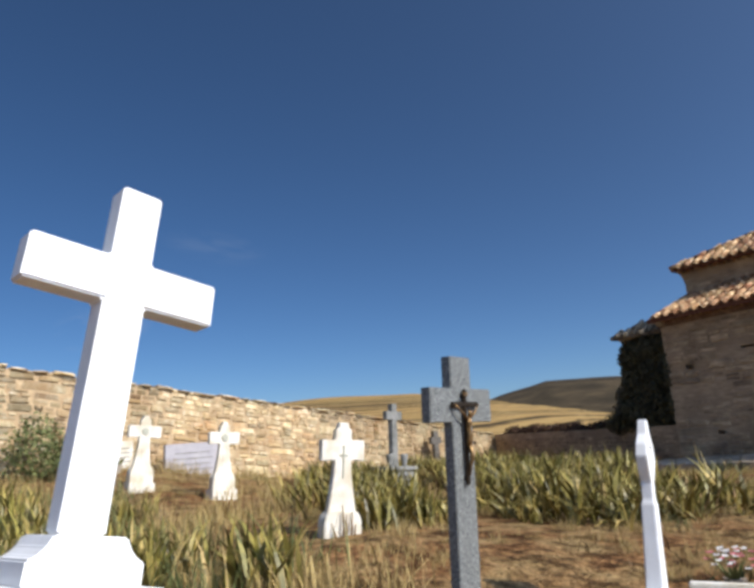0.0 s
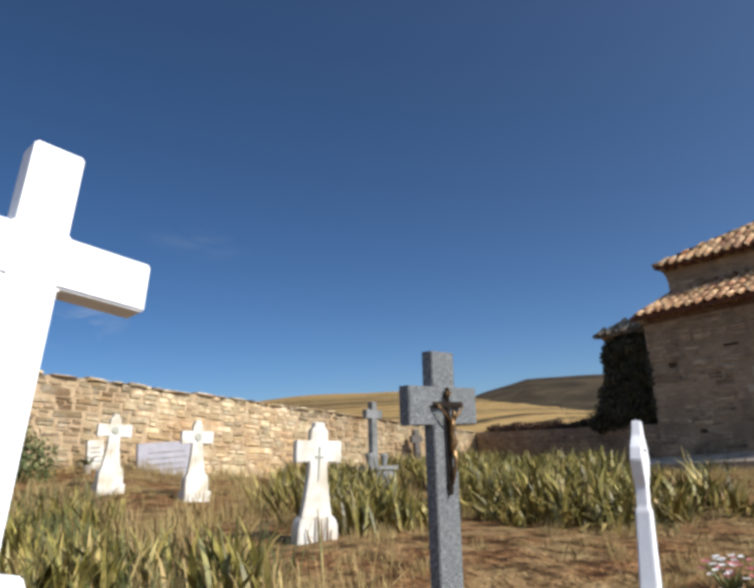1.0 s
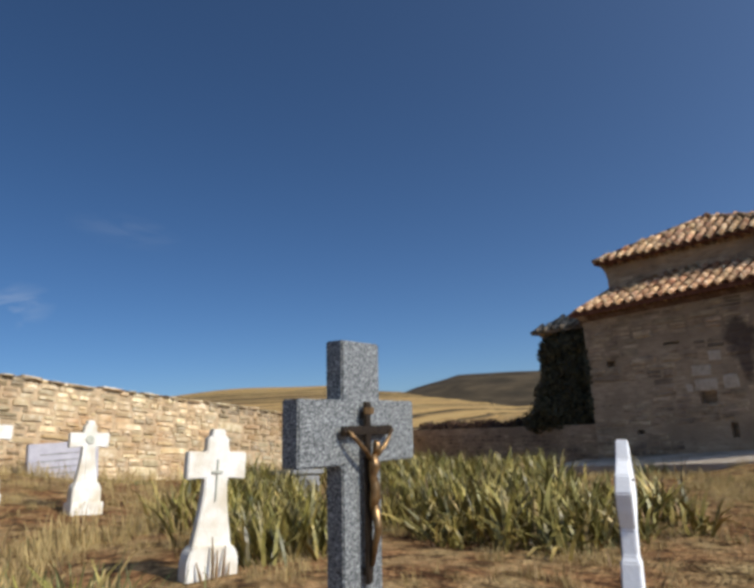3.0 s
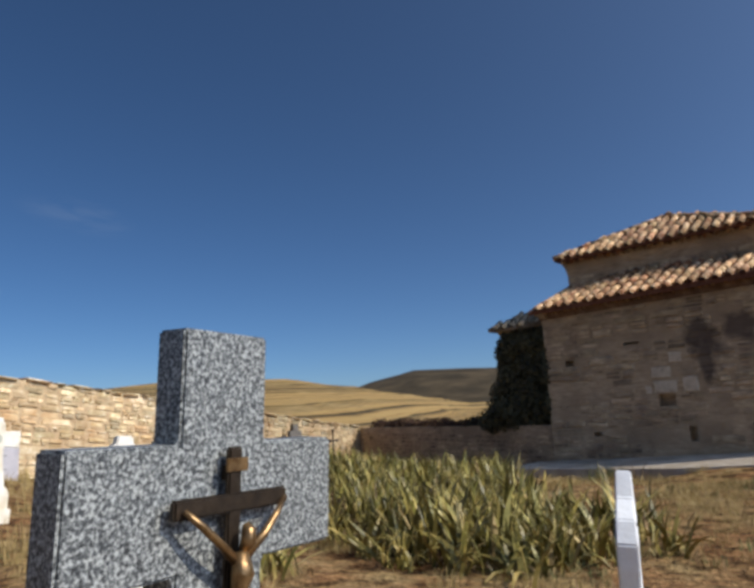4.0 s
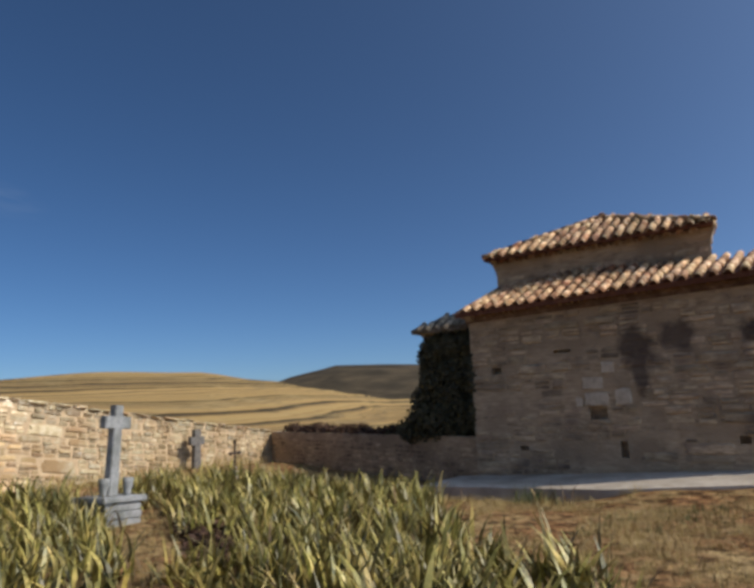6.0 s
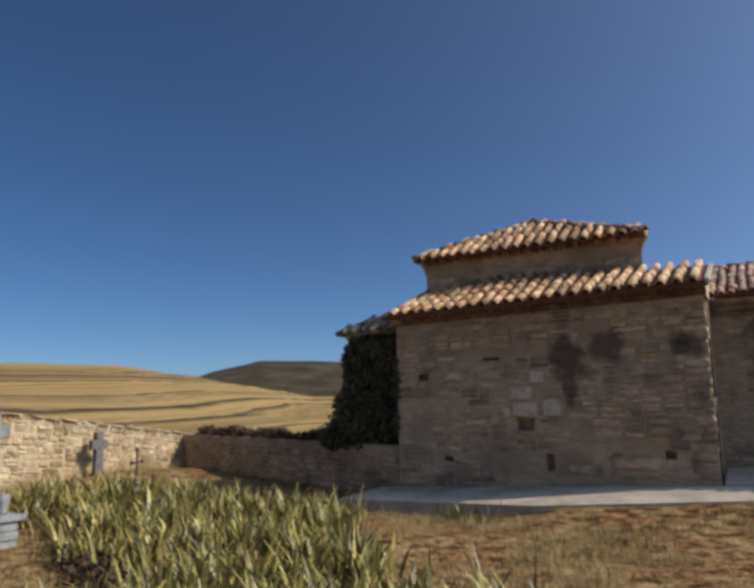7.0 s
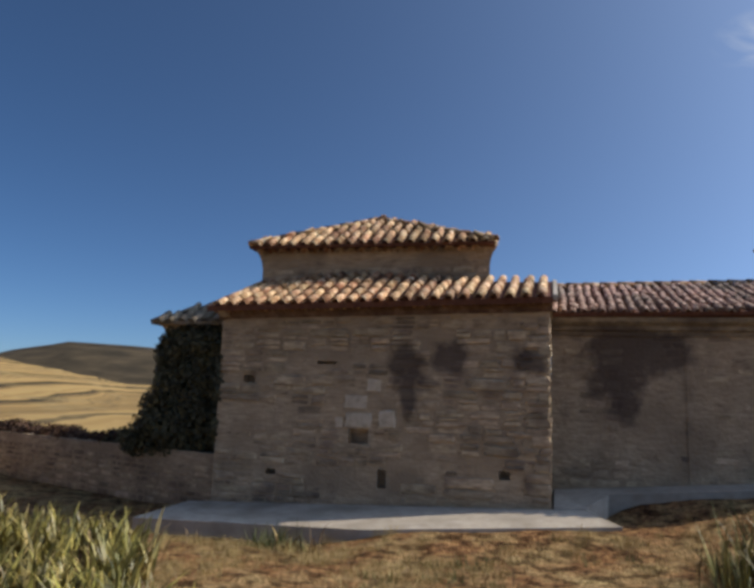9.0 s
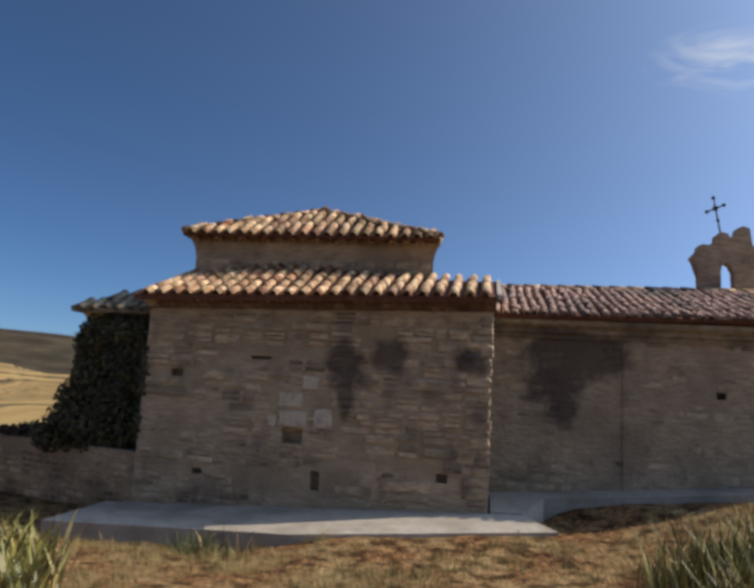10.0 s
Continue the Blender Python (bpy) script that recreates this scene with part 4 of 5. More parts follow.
def flower_bunch(name, x, y, z, colours, seed, label, count=16, spread=0.085):
    rg = random.Random(seed)
    t = thing(name, pose(x, y, z), label, "flowers")
    bm = bmesh.new()
    add_tube(bm, [(0, 0, -0.1), (0, 0, 0.10), (0, 0, 0.16)], [0.05, 0.07, 0.08], 10)
    part("vase", bm, CONCRETE, t)
    for mat, part_seed in colours:
        bm = bmesh.new()
        for _ in range(count):
            c = Vector((rg.gauss(0, spread), rg.gauss(0, spread), 0.22 + rg.random() * 0.14))
            for p in range(5):
                a = 2 * math.pi * p / 5 + rg.random()
                d = Vector((math.cos(a), math.sin(a), 0.45)) * rg.uniform(0.022, 0.034)
                s = Vector((-math.sin(a), math.cos(a), 0)) * 0.016
                vs = [bm.verts.new(q) for q in (c, c + d * 0.6 - s, c + d, c + d * 0.6 + s)]
                bm.faces.new(vs)
        tagged(part("petals", bm, mat, t), kind="stuff")
    bm = bmesh.new()
    for _ in range(26):
        a = rg.random() * 6.28
        d = Vector((math.cos(a), math.sin(a), 1.2)) * rg.uniform(0.10, 0.22)
        s = Vector((-math.sin(a), math.cos(a), 0)) * 0.012
        vs = [bm.verts.new(q) for q in (Vector((0, 0, 0.1)), Vector((0, 0, 0.1)) + d * 0.5 - s, Vector((0, 0, 0.1)) + d, Vector((0, 0, 0.1)) + d * 0.5 + s)]
        bm.faces.new(vs)
    part("leaves", bm, WEED, t)
    return t


flower_bunch("flower_vase", 7.0, -11.42, -0.12, ((PETAL_RED, 1), (PETAL_WHITE, 2)), 5, "faded red and white flowers in a grave vase")
flower_bunch("flower_vase", 7.28, -11.33, -0.14, ((PETAL_WHITE, 2), (PETAL_RED, 1)), 6, "pale flowers in a grave vase")
flower_bunch("flower_vase", -3.5, -3.9, 0.18, ((PETAL_WHITE, 2),), 7, "white flowers in a small grave vase", 10, 0.06)
flower_bunch("flower_vase", -4.9, -12.6, 0.78, ((PETAL_WHITE, 2),), 8, "white flowers beside a headstone", 14, 0.09)

# grave borders
kerb = thing("grave_border", facing(6.975, -12.33, 0.0, 25), "white stone border of a grave", "grave")
part("border", box((0.15, -0.42, -0.1), (1.5, -0.34, 0.10), 0.01), PALE, kerb)
part("border", box((0.15, 0.34, -0.1), (1.5, 0.42, 0.10), 0.01), PALE, kerb)
ledger = thing("grave_ledger", facing(7.134, -14.11, 0.0, 19), "low grey granite grave ledger", "grave")
part("ledger", box((-1.9, -0.40, -0.15), (-0.16, 0.40, 0.12), 0.012), GRANITE, ledger)
rod = thing("iron_cross", facing(-3.75, -3.7, 0.15, 15), "small rusty iron grave cross", "cross")
bm = bmesh.new()
add_tube(bm, [(0, 0, 0), (0, 0, 0.86)], [0.022, 0.018], 6)
add_tube(bm, [(0, -0.16, 0.62), (0, 0.16, 0.62)], [0.018, 0.018], 6)
for q in ((0, -0.16, 0.62), (0, 0.16, 0.62), (0, 0, 0.86)):
    add_box(bm, (q[0] - 0.02, q[1] - 0.035, q[2] - 0.035), (q[0] + 0.02, q[1] + 0.035, q[2] + 0.035), 0.008)
part("cross", bm, IRON, rod)


# ---- plants ----
def blades_mesh(name, mat, count, spread, length, width, droop, seed, segs=4, upright=0.35):
    """Sword-shaped leaves fanning out of one root."""
    rg = random.Random(seed)
    verts, faces = [], []
    for _ in range(count):
        a = rg.random() * 2 * math.pi
        tilt = abs(rg.gauss(0, upright))
        ln = rg.uniform(*length)
        w = rg.uniform(*width)
        root = Vector((rg.gauss(0, spread), rg.gauss(0, spread), -0.05))
        out = Vector((math.cos(a), math.sin(a), 0))
        side = Vector((-math.sin(a + rg.uniform(-1.2, 1.2)), math.cos(a), 0)).normalized()
        ang = tilt
        p = root.copy()
        k = len(verts)
        bend = rg.uniform(0.4, 1.0) * droop
        for s in range(segs + 1):
            t = s / segs
            ww = w * (0.75 + 0.5 * t if t < 0.5 else 1.0 * (1 - t) * 2) * 0.5
            ww = max(ww, 0.002)
            verts += [p - side * ww, p + side * ww]
            p = p + (out * math.sin(ang) + Vector((0, 0, math.cos(ang)))) * (ln / segs)
            ang += bend * (0.3 + t)
        for s in range(segs):
            i = k + 2 * s
            faces.append((i, i + 1, i + 3, i + 2))
    me = bpy.data.meshes.new(name)
    me.from_pydata(verts, [], faces)
    me.materials.append(mat)
    return me


IRIS = [blades_mesh("iris_clump", LEAF, 40, 0.13, (0.36, 0.70), (0.028, 0.060), 0.50, 60 + i, upright=0.42) for i in range(7)]
DRYLEAF = [blades_mesh("dry_leaf_clump", STRAW if i < 2 else DEAD_LEAF, 18, 0.16, (0.25, 0.55), (0.016, 0.038), 0.75, 80 + i, upright=0.9) for i in range(5)]
TALL = [blades_mesh("weed_clump", WEED, 60, 0.16, (0.20, 0.52), (0.008, 0.016), 0.25, 100 + i, upright=0.4) for i in range(5)]
BROAD = [blades_mesh("broad_weed", LEAF, 46, 0.15, (0.30, 0.72), (0.010, 0.024), 0.30, 110 + i, upright=0.35) for i in range(4)]
TUFT = [blades_mesh("grass_tuft", STRAW, 46, 0.09, (0.10, 0.30), (0.004, 0.009), 0.35, 120 + i, segs=3, upright=0.5) for i in range(5)]


def inside(x, y, poly):
    hit_ = False
    for (x0, y0), (x1, y1) in zip(poly, poly[1:] + poly[:1]):
        if (y0 > y) != (y1 > y) and x < (x1 - x0) * (y - y0) / (y1 - y0) + x0:
            hit_ = not hit_
    return hit_


def plant(name, meshes, x, y, s, label, group, rg, z=None):
    ob = new(name, meshes[rg.randrange(len(meshes))])
    ob.matrix_basis = pose(x, y, ground_height(x, y) if z is None else z, 0, 0, rg.uniform(0, 360)) @ Matrix.Diagonal((s, s, s * rg.uniform(0.9, 1.12), 1))
    return tagged(ob, label, "plant", group)


def joined(name, items, label, category):
    """Plants that nobody could count, grown together into one mass: (mesh, pose) pairs."""
    mats, vs, fs, mi = [], [], [], []
    for me, m in items:
        if me.materials[0] not in mats:
            mats.append(me.materials[0])
        k = len(vs)
        vs += [m @ v.co for v in me.vertices]
        fs += [[k + j for j in f.vertices] for f in me.polygons]
        mi += [mats.index(me.materials[0])] * len(me.polygons)
    me = bpy.data.meshes.new(name)
    me.from_pydata(vs, [], fs)
    for mat in mats:
        me.materials.append(mat)
    me.polygons.foreach_set("material_index", mi)
    return tagged(new(name, me), label, category, kind="stuff")


def bed(poly, step, rg, name, meshes, label, size=(0.8, 1.15), keep=1.0, dry=0.25):
    xs, ys = [p[0] for p in poly], [p[1] for p in poly]
    items = []
    y = min(ys)
    while y < max(ys):
        x = min(xs)
        while x < max(xs):
            px, py = x + rg.uniform(-0.5, 0.5) * step, y + rg.uniform(-0.5, 0.5) * step
            if inside(px, py, poly) and rg.random() < keep:
                for pool, s, ok in ((meshes, rg.uniform(*size), True), (DRYLEAF, rg.uniform(0.8, 1.2), rg.random() < dry)):
                    qx, qy = (px, py) if pool is meshes else (px + rg.uniform(-0.2, 0.2), py + rg.uniform(-0.2, 0.2))
                    if ok:
                        items.append((pool[rg.randrange(len(pool))], pose(qx, qy, ground_height(qx, qy), 0, 0, rg.uniform(0, 360)) @ Matrix.Diagonal((s, s, s * rg.uniform(0.85, 1.15), 1))))
            x += step
        y += step
    joined(name, items, label, "plant")


LEAVES = [blades_mesh("leaf", LEAF, 1, 0.0, (0.58, 0.60), (0.038, 0.046), 0.25 + 0.16 * i, 400 + i, segs=5, upright=0.12 + 0.1 * i) for i in range(5)]


def iris_clump(x, y, s, rg):
    """One clump at the edge of the bed, leaf by leaf."""
    t = thing("iris_clump", pose(x, y, ground_height(x, y)) @ Matrix.Scale(s, 4), "clump of yellow-green sword-leaved irises", "plant", "irises at the edge of the bed")
    for k in range(28):
        ob = new("leaf", LEAVES[rg.randrange(5)])
        ob.parent = t
        ln = rg.uniform(0.65, 1.1)
        ob.matrix_basis = pose(rg.gauss(0, 0.1), rg.gauss(0, 0.1), 0, 0, 0, rg.uniform(0, 360)) @ pose(0, 0, 0, rg.gauss(0, 21), rg.gauss(0, 21), 0) @ Matrix.Scale(ln, 4)


rg = random.Random(77)
BED = [(-5.6, -4.3), (-4.6, -3.3), (-2.9, -2.9), (0.0, -3.1), (1.5, -4.1), (2.9, -6.4), (5.2, -7.7), (5.5, -8.5), (4.9, -9.5), (3.8, -9.6), (2.6, -9.2), (1.3, -8.6), (-0.8, -7.3), (-1.9, -6.7), (-2.9, -6.6), (-4.6, -6.0)]
bed(BED, 0.44, rg, "iris_bed", IRIS, "bed of yellow-green sword-leaved irises", (0.78, 1.2), 0.85, 1.0)
bed([(1.9, -11.6), (3.0, -12.3), (3.7, -11.7), (3.4, -10.9), (2.2, -10.7)], 0.34, rg, "iris_bed", IRIS, "bed of yellow-green sword-leaved irises", (0.8, 1.1), 0.9)
bed([(-0.3, -11.2), (0.8, -11.5), (1.0, -10.6), (-0.2, -10.3)], 0.36, rg, "iris_bed", IRIS, "bed of yellow-green sword-leaved irises", (0.9, 1.2), 0.9)
bed([(-4.5, -7.2), (-1.8, -8.0), (1.4, -9.6), (1.0, -10.3), (-1.5, -9.6), (-4.8, -8.6)], 0.5, rg, "iris_bed", IRIS, "bed of yellow-green sword-leaved irises", (0.9, 1.2), 0.9, 0.6)
bed([(1.6, -14.9), (3.4, -13.5), (4.9, -13.7), (5.6, -14.6), (4.6, -15.9), (2.4, -16.0)], 0.40, rg, "weed_patch", TALL + IRIS[:3], "patch of tall green weeds and sword leaves", (0.7, 1.05), 0.85, 0.8)
bed([(-3.6, -14.6), (-2.2, -13.3), (1.0, -13.6), (1.6, -15.2), (-1.0, -16.6)], 0.6, rg, "weed_patch", TALL + IRIS[:2], "patch of tall green weeds and sword leaves", (0.8, 1.2), 0.85, 0.8)
bed([(8.0, -4.2), (8.0, -2.7), (8.7, -1.7), (10.2, -1.4), (10.4, -3.0), (8.9, -4.2)], 0.34, rg, "weed_patch", BROAD + TALL[:2], "patch of tall green weeds", (0.95, 1.4), 0.95, 0.15)
for x, y, s in ((5.15, -8.75, 1.0), (4.85, -9.55, 1.05), (4.35, -9.75, 0.95), (3.75, -9.85, 1.0), (3.15, -9.65, 1.05), (5.55, -8.1, 0.95), (5.0, -7.6, 0.9), (2.5, -9.4, 1.0), (3.55, -7.1, 0.9), (2.9, -6.2, 0.95), (1.9, -9.1, 1.0), (1.3, -8.9, 0.95), (4.6, -9.2, 1.0), (3.4, -9.4, 1.0)):
    iris_clump(x, y, s, rg)
bed([(1.9, -2.0), (2.7, -1.95), (2.9, -2.4), (2.0, -2.5)], 0.26, rg, "weed_patch", TALL, "low green weeds in dry grass beside the apron", (0.5, 0.85), 0.95, 0.8)
bed([(4.6, -2.6), (5.3, -2.4), (5.4, -2.8), (4.8, -3.0)], 0.3, rg, "weed_patch", TALL, "low green weeds in dry grass beside the apron", (0.35, 0.6), 0.9, 0.0)


def scatter(name, label, meshes, count, area, rg, size, test):
    """Uncountable dry grass: joined into one mesh."""
    vs, fs = [], []
    for _ in range(count):
        x, y = rg.uniform(area[0], area[1]), rg.uniform(area[2], area[3])
        if not test(x, y):
            continue
        me = meshes[rg.randrange(len(meshes))]
        m = pose(x, y, ground_height(x, y), 0, 0, rg.uniform(0, 360)) @ Matrix.Scale(rg.uniform(*size), 4)
        k = len(vs)
        vs += [m @ v.co for v in me.vertices]
        fs += [[k + j for j in f.vertices] for f in me.polygons]
    me = bpy.data.meshes.new(name)
    me.from_pydata(vs, [], fs)
    me.materials.append(meshes[0].materials[0])
    tagged(new(name, me), label, "grass", kind="stuff")


def open_ground(x, y):
    clear = y < -1.75 + 0.16 * max(0, x - 1) * (x < 7.3) or x > 7.3 and y < 0.2 or x < -0.7 and y < 0
    left = x > WA.x + (WB.x - WA.x) * (y - WA.y) / (WB.y - WA.y) + 0.3
    return clear and left and bump_at(x, y, 0.55, 9.0) + 0.5 * bump_at(x, y, 1.9, 2.0) > -0.10


scatter("dry_grass", "short dry straw-coloured grass on the churchyard ground", TUFT, 4200, (-9.5, 11.5, -17.0, 0.0), rg, (0.25, 0.75), open_ground)
scatter("dry_grass", "short dry straw-coloured grass in front of the apron", TUFT, 1500, (-1.0, 9.5, -6.5, -1.8), rg, (0.2, 0.55), open_ground)
SHORT_WEED = [blades_mesh("short_weed", WEED, 30, 0.08, (0.06, 0.2), (0.006, 0.014), 0.4, 140 + i, segs=2, upright=0.7) for i in range(3)]
scatter("green_weeds", "low green weeds scattered in the dry grass", SHORT_WEED, 900, (-9.5, 11.5, -17.0, -1.8), rg, (0.5, 1.1), lambda x, y: open_ground(x, y) and bump_at(x, y, 0.4, 21.0) > 0.08)
LITTER = [blades_mesh("leaf_litter", DEAD_LEAF, 16, 0.14, (0.08, 0.26), (0.006, 0.020), 0.9, 160 + i, segs=3, upright=1.1) for i in range(4)]
scatter("leaf_litter", "brown dead leaves and stalks lying on the earth", LITTER, 1500, (-5.0, 10.5, -15.0, -1.8), rg, (0.5, 1.15), lambda x, y: open_ground(x, y) and bump_at(x, y, 0.8, 27.0) > -0.05)
scatter("wall_grass", "tall dry grass along the boundary wall", TUFT, 420, (-10.0, -5.0, -15.0, 3.0), rg, (0.9, 1.7), lambda x, y: 0.1 < x - (WA.x + (WB.x - WA.x) * (y - WA.y) / (WB.y - WA.y)) < 1.3)

scatter("tall_grass", "tall dry straw grass among the graves", TUFT, 420, (-4.0, 6.0, -16.5, -10.4), rg, (1.0, 2.0), lambda x, y: open_ground(x, y) and (x < 5.6 and y < -13.4 or bump_at(x, y, 0.7, 13.0) > 0.15) and not (2.6 < x < 7.5 and -13.4 < y < -9.8))


def leaf_cloud(name, mat, label, category, blobs, count, size, seed, parent=None, flat=1.0):
    """A mass of small leaves over several uneven lobes: centre, radii."""
    rg_ = random.Random(seed)
    vs, fs = [], []
    total = sum(b[1][0] * b[1][2] for b in blobs)
    for c, r in blobs:
        for _ in range(int(count * r[0] * r[2] / total)):
            d = Vector((rg_.gauss(0, 1), rg_.gauss(0, 1), rg_.gauss(0, 1))).normalized()
            k = rg_.uniform(0.55, 1.05) + 0.18 * noise.noise(Vector(c) + d * 2.5)
            p = Vector(c) + Vector((d.x * r[0], d.y * r[1], d.z * r[2])) * k
            nrm = (d + Vector((rg_.gauss(0, 0.6), rg_.gauss(0, 0.6), rg_.gauss(0, 0.6)))).normalized()
            a = nrm.orthogonal().normalized()
            a.rotate(Matrix.Rotation(rg_.random() * 6.28, 3, nrm))
            b = nrm.cross(a)
            s = rg_.uniform(*size)
            i = len(vs)
            vs += [p - a * s, p + b * s * 0.6, p + a * s, p - b * s * 0.6]
            fs.append((i, i + 1, i + 2, i + 3))
    me = bpy.data.meshes.new(name)
    me.from_pydata(vs, [], fs)
    me.materials.append(mat)
    ob = new(name, me)
    if parent:
        ob.parent = parent
    return tagged(ob, label, category)


ivy = thing("ivy", Matrix.Identity(4), "dense dark ivy over the shaded annex wall", "ivy")
for k, lobe in enumerate((((-0.55, 0.75, 2.3), (0.62, 0.18, 0.95)), ((-1.05, 0.74, 2.0), (0.75, 0.2, 0.95)), ((-0.45, 0.66, 1.25), (0.55, 0.25, 0.6)), ((-1.45, 0.76, 1.25), (0.75, 0.3, 0.55)), ((-1.9, 0.85, 1.30), (0.42, 0.35, 0.42)), ((-0.15, 0.8, 2.75), (0.25, 0.1, 0.5)), ((-1.3, 0.74, 2.75), (0.4, 0.1, 0.4)), ((-0.85, 0.70, 3.0), (0.95, 0.16, 0.42)), ((-1.45, 0.76, 2.9), (0.38, 0.2, 0.45)), ((-1.7, 0.80, 2.2), (0.22, 0.2, 0.8)), ((-2.3, 0.9, 1.0), (0.4, 0.3, 0.35)), ((0.0, 0.05, 2.25), (0.12, 0.10, 0.60)), ((-0.02, 0.05, 1.4), (0.09, 0.10, 0.35)), ((-1.95, 0.8, 1.75), (0.22, 0.25, 0.30)), ((-1.75, 0.75, 2.75), (0.16, 0.2, 0.3)))):
    leaf_cloud("foliage", IVY, "", "", [lobe], int(16000 * lobe[1][0] * lobe[1][2] / 2.6), (0.035, 0.065), 500 + k, ivy)
for k in range(16):
    u = 0.9 + k * 0.58 + 0.2 * math.sin(k * 2.1)
    p = LA - LD * u
    leaf_cloud("shrub", IVY if k < 5 else SCRUB, "dark low shrub growing behind the low wall", "shrub", [((p.x, p.y + 0.36, 0.78 + 0.06 * math.sin(k * 1.7) + (0.16 if k < 3 else 0)), (0.50, 0.3, 0.29 + (0.14 if k < 3 else 0)))], 1000, (0.035, 0.06), 200 + k)
# dark leaf strip added to stand for the shadowed front of the bed
for k, (x, y) in enumerate(((-0.9, -6.9), (-0.3, -7.3), (0.4, -7.75), (1.1, -8.2))):
    leaf_cloud("shrub", SCRUB, "low dark leaves added for the shadowed gap in front of the irises", "shrub", [((x, y, ground_height(x, y) + 0.05), (0.55, 0.3, 0.13))], 300, (0.03, 0.07), 330 + k)
leaf_cloud("shrub", WEED, "dusty green shrub against the boundary wall", "shrub", [((-5.0, -14.1, 1.3), (0.7, 0.6, 0.75)), ((-4.6, -13.6, 1.05), (0.5, 0.4, 0.5))], 1800, (0.03, 0.06), 300)


# ---- thin wisps of high cloud ----
def cloud_material(seed, dense):
    m = bpy.data.materials.new("thin_cloud")
    m.use_nodes = True
    n, l = m.node_tree.nodes, m.node_tree.links
    n.remove(n["Principled BSDF"])
    tc = n.new("ShaderNodeTexCoord")
    mp = n.new("ShaderNodeMapping")
    mp.inputs["Location"].default_value, mp.inputs["Scale"].default_value = (seed, 0, 0), (2.2, 3.4, 1)
    l.new(tc.outputs["Generated"], mp.inputs["Vector"])
    t = n.new("ShaderNodeTexNoise")
    t.inputs["Scale"].default_value, t.inputs["Detail"].default_value, t.inputs["Distortion"].default_value = 1.0, 7.0, 0.9
    l.new(mp.outputs[0], t.inputs["Vector"])
    flat = n.new("ShaderNodeVectorMath")
    flat.operation = "MULTIPLY"
    l.new(tc.outputs["Generated"], flat.inputs[0])
    flat.inputs[1].default_value = (1.0, 1.0, 0.0)
    mid = n.new("ShaderNodeVectorMath")
    mid.operation = "DISTANCE"
    l.new(flat.outputs[0], mid.inputs[0])
    mid.inputs[1].default_value = (0.5, 0.5, 0.0)
    rim = n.new("ShaderNodeMapRange")
    rim.inputs[1].default_value, rim.inputs[2].default_value, rim.inputs[3].default_value, rim.inputs[4].default_value = 0.5, 0.05, 0.0, dense
    l.new(mid.outputs["Value"], rim.inputs[0])
    body = n.new("ShaderNodeMapRange")
    body.inputs[1].default_value, body.inputs[2].default_value = 0.42, 0.72
    l.new(t.outputs[0], body.inputs[0])
    mul = n.new("ShaderNodeMath")
    mul.operation = "MULTIPLY"
    l.new(rim.outputs[0], mul.inputs[0])
    l.new(body.outputs[0], mul.inputs[1])
    clear = n.new("ShaderNodeBsdfTransparent")
    glow = n.new("ShaderNodeEmission")
    glow.inputs["Color"].default_value, glow.inputs["Strength"].default_value = (0.92, 0.96, 1.0, 1), 0.8
    mix = n.new("ShaderNodeMixShader")
    l.new(mul.outputs[0], mix.inputs[0])
    l.new(clear.outputs[0], mix.inputs[1])
    l.new(glow.outputs[0], mix.inputs[2])
    l.new(mix.outputs[0], n["Material Output"].inputs["Surface"])
    return m


def cloud(az, el, wide, high, seed, dense, tilt=0.0):
    """A thin wisp three kilometres off."""
    d = Vector((math.cos(radians(el)) * math.cos(radians(az)), math.cos(radians(el)) * math.sin(radians(az)), math.sin(radians(el))))
    bm = bmesh.new()
    bmesh.ops.create_grid(bm, x_segments=12, y_segments=6, size=0.5)
    for v in bm.verts:
        v.co = Vector((v.co.x * wide, v.co.y * high, 0))
    ob = finish("cloud", bm, cloud_material(seed, dense))
    ob.matrix_basis = look(Vector((CX, CY, 0)) + d * 3000, Vector((CX, CY, 0)), tilt)
    tagged(ob, "thin white wisp of high cloud in blue sky", "cloud", kind="structure")


cloud(167.0, 10.0, 420, 230, 3.1, 0.30, -12)
cloud(158.0, 16.5, 500, 160, 8.4, 0.06, 10)
cloud(70.5, 26.5, 640, 300, 5.7, 0.75, 8)

# ---- masonry pieces, laid last ----
rng = random.Random(41)
CHAPEL_STONES = stone_meshes("stone", STONE, 14, 0.30)
FIELD_STONES = stone_meshes("stone", FIELDSTONE, rough=0.30)


def rubble(rng, u0, u1, z0, z1, holes, gap=0.014, size=(0.065, 0.19), aspect=(1.6, 4.6)):
    """Uncoursed rubble: the face is split again and again into stones of uneven size."""
    w, h = u1 - u0, z1 - z0
    tall = rng.uniform(*size)
    wide = rng.uniform(*aspect) * tall
    if h > tall * 1.5 and (h > 0.45 or w < 3.0 * h * rng.uniform(0.7, 1.3)):
        z = z0 + h * rng.uniform(0.36, 0.64)
        return rubble(rng, u0, u1, z0, z, holes, gap, size, aspect) + rubble(rng, u0, u1, z, z1, holes, gap, size, aspect)
    if w > wide * 1.5:
        u = u0 + w * rng.uniform(0.36, 0.64)
        return rubble(rng, u0, u, z0, z1, holes, gap, size, aspect) + rubble(rng, u, u1, z0, z1, holes, gap, size, aspect)
    if any(u0 < b + 0.02 and u1 > a - 0.02 and z0 < d and z1 > c for a, b, c, d in holes):
        return []
    return [((u0 + u1) / 2, (z0 + z1) / 2, w - gap * rng.uniform(0.5, 1.6), h - gap * rng.uniform(0.5, 1.5))]


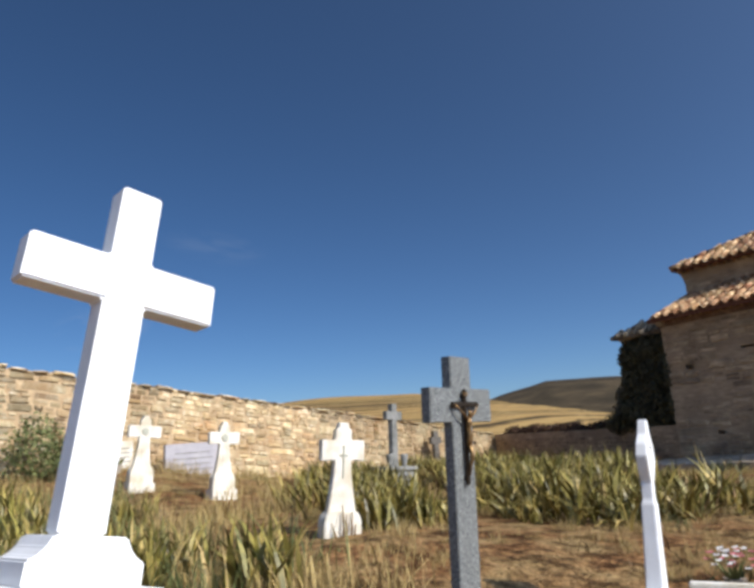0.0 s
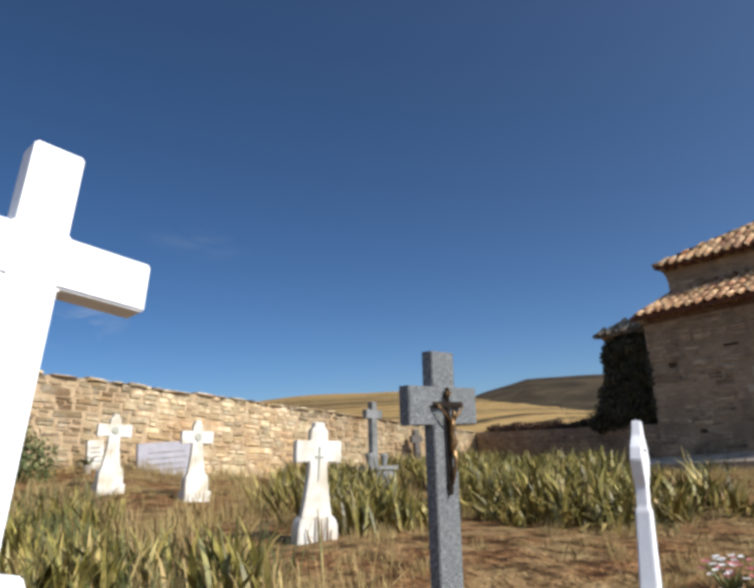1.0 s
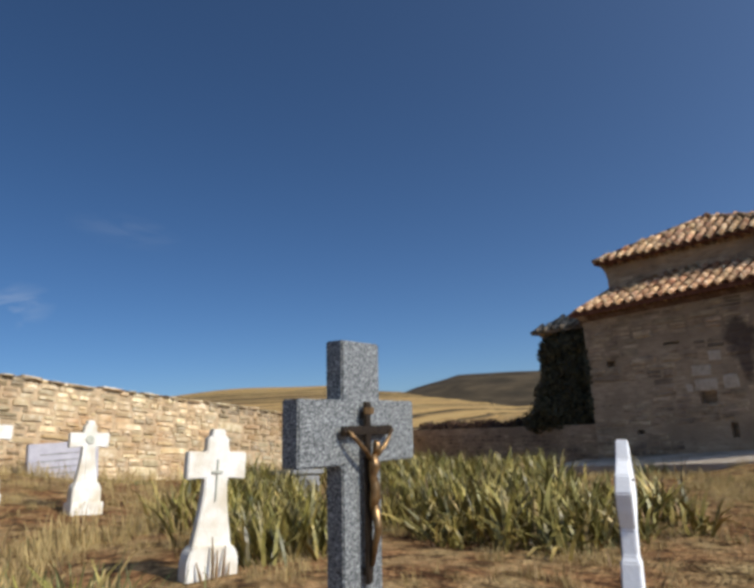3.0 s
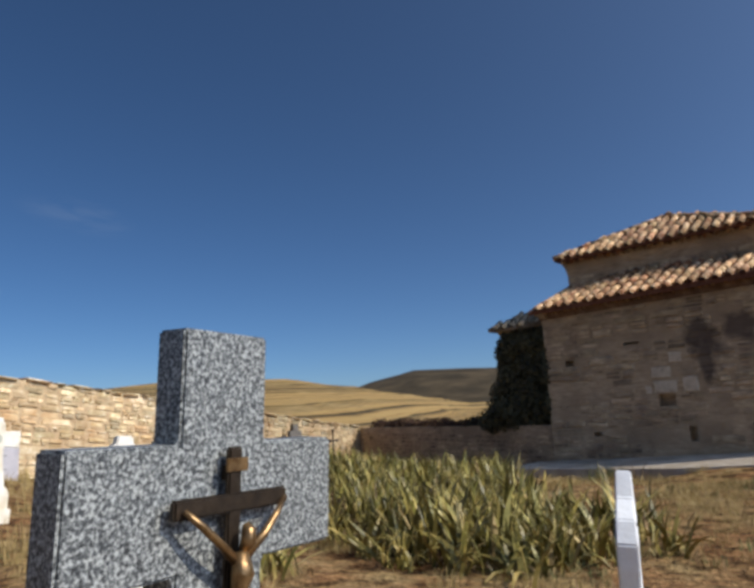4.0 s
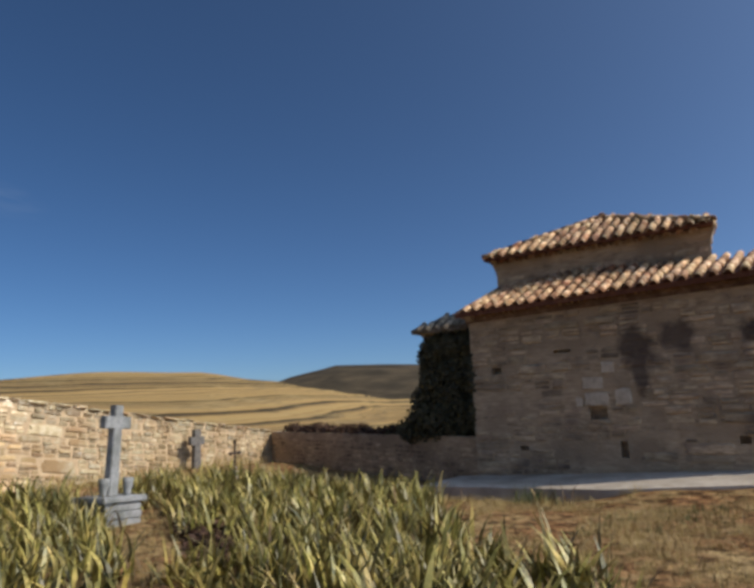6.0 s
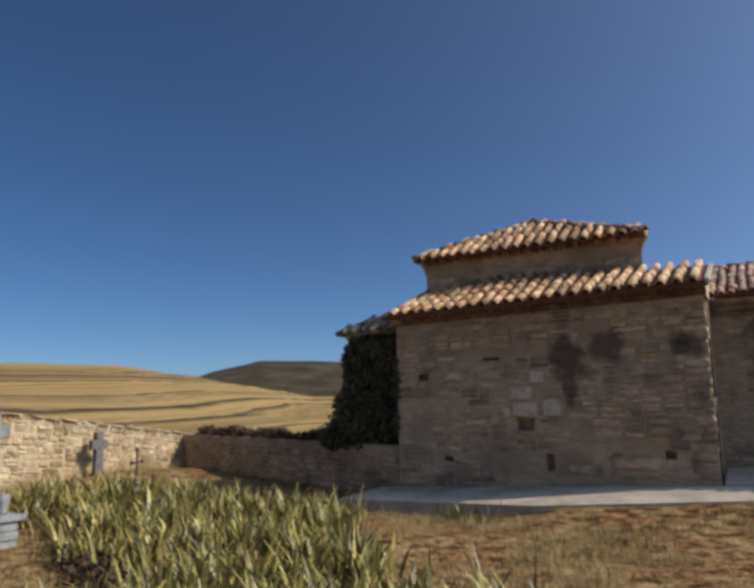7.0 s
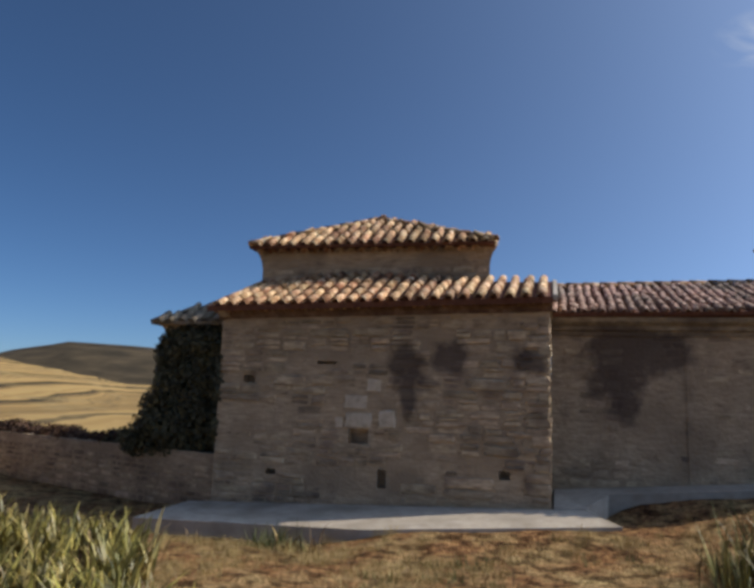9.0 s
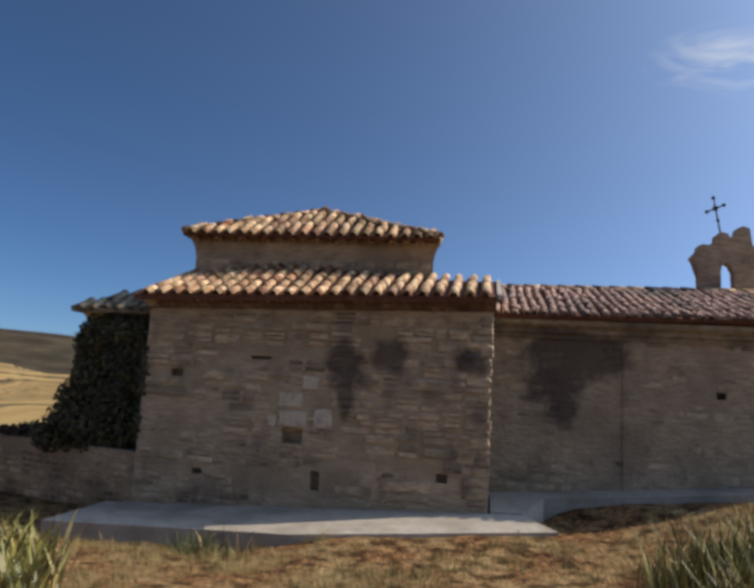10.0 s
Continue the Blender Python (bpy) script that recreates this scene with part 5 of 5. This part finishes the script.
def wavy(stones, amount=0.05):
    """Courses that rise and sink a little along the wall."""
    return [(u, z + amount * bump_at(u, z, 0.9, 3.0), w, h) for u, z, w, h in stones]


face = wavy(rubble(rng, 0.0, FRONT_W, -0.02, 3.62, HOLES, 0.016, (0.045, 0.15), (2.6, 7.5)))
face = [s for s in face if base_z(s[0]) < s[1] and s[1] + s[3] / 2 < eave_z(s[0]) - 0.25]
face = [s for s in face if bump_at(s[0], s[1], 0.9, 31.0) < (0.34 if s[0] < 2.3 else 0.20)]
# larger dressed blocks round the old blocked opening
blocks = [(2.78, 1.63, 0.56, 0.28), (3.30, 1.66, 0.34, 0.34), (2.72, 1.95, 0.48, 0.26), (2.42, 1.58, 0.16, 0.20), (3.05, 2.25, 0.30, 0.24)]
face = [s for s in face if not any(abs(s[0] - b[0]) < (s[2] + b[2]) * 0.46 and abs(s[1] - b[1]) < (s[3] + b[3]) * 0.46 for b in blocks)]
lay(front, blocks, stone_meshes("block", ASHLAR, 5, 0.2), (0, 0, 0), (1, 0, 0), (0, -1, 0), rng, (0.02, 0.035), 20, name="dressed_block")
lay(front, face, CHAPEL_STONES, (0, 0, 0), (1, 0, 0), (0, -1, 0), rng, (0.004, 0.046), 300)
z = 0.42
while z < 3.45:
    h = rng.uniform(0.10, 0.24)
    w = rng.uniform(0.22, 0.50)
    ob = new("quoin", CHAPEL_STONES[rng.randrange(14)])
    ob.parent = front
    out = rng.uniform(0.0, 0.035)
    ob.matrix_basis = Matrix.Translation((FRONT_W + out - w / 2, 0.05, z + h / 2)) @ Matrix.Diagonal((w, 0.085, h - 0.012, 1))
    z += h
lay(tower, courses(rng, T1 - T0 - 0.03, lambda u: 4.2, lambda u: 4.80, (0.08, 0.15), (0.25, 0.7), (), 0.018), CHAPEL_STONES, (T0, TY, 0), (1, 0, 0), (0, -1, 0), rng, (0.004, 0.02), 120)
west = [(u, z + wall_top(wy(u)) - 0.07, w, h) for u, z, w, h in wavy(rubble(rng, 0.0, WLEN, -2.6, 0.0, (), 0.016, (0.045, 0.13), (2.2, 7.0)), 0.07)]
west = [s for s in west if s[1] > yard(*(WA + WD * s[0]).xy) - 0.1]
lay(wall_west, west, FIELD_STONES, WA, WD, WN, rng, (0.002, 0.045), 300, near=13.0, tilt=-0.117)
u = 0.1
while u < WLEN - 0.3:
    w, h = rng.uniform(0.18, 0.8), rng.uniform(0.045, 0.10)
    p = WA + WD * (u + w / 2) - WN * 0.22
    ob = new("coping_stone", FIELD_STONES[rng.randrange(8)])
    ob.parent = wall_west
    ob.matrix_basis = Matrix.Translation((p.x, p.y, wall_top(wy(u + w / 2)) - 0.10 + h / 2 + rng.uniform(-0.02, 0.01))) @ Matrix((WD, -WN, Vector((0, 0, 1)))).transposed().to_4x4() @ Matrix.Translation((0, 0.31, 0)) @ Matrix.Rotation(-0.117 + rng.uniform(-0.05, 0.05), 4, "Y") @ Matrix.Diagonal((w, 0.6, h, 1))
    u += w + rng.uniform(-0.02, 0.05)
lay(wall_north, courses(rng, LLEN, lambda u: -0.45, lambda u: 0.80, (0.10, 0.20), (0.2, 0.55), (), 0.025), CHAPEL_STONES, LB, LD, LN, rng, (0.005, 0.025), 200, near=LLEN)
nave_wall = next(o for o in chapel.children if o.name == "nave_wall")
lay(nave_wall, [s for s in courses(rng, NX1 - FRONT_W, lambda u: 0.4, lambda u: 3.30, (0.09, 0.20), (0.2, 0.7), (NAVE_HOLE,), 0.02) if bump_at(s[0], s[1], 0.8, 5.0) > 0.12 or s[0] > 2.6 and rng.random() < 0.35], CHAPEL_STONES, (FRONT_W + 0.004, NY, 0), (1, 0, 0), (0, -1, 0), rng, (0.002, 0.014), 200)

# loose stones lying in the dry grass
items = []
while len(items) < 1100:
    x, y = rng.uniform(-4, 11), rng.uniform(-15, -1.2)
    if open_ground(x, y) and bump_at(x, y, 0.6, 17.0) > -0.05:
        w = rng.uniform(0.015, 0.05) if rng.random() < 0.8 else rng.uniform(0.05, 0.10)
        items.append((FIELD_STONES[rng.randrange(8)], pose(x, y, ground_height(x, y) - w * 0.12, 90, rng.uniform(-15, 15), rng.uniform(0, 360)) @ Matrix.Diagonal((w, w * 0.5, w * 0.75, 1))))
joined("gravel", items, "small pale loose stones in dry grass", "stones")
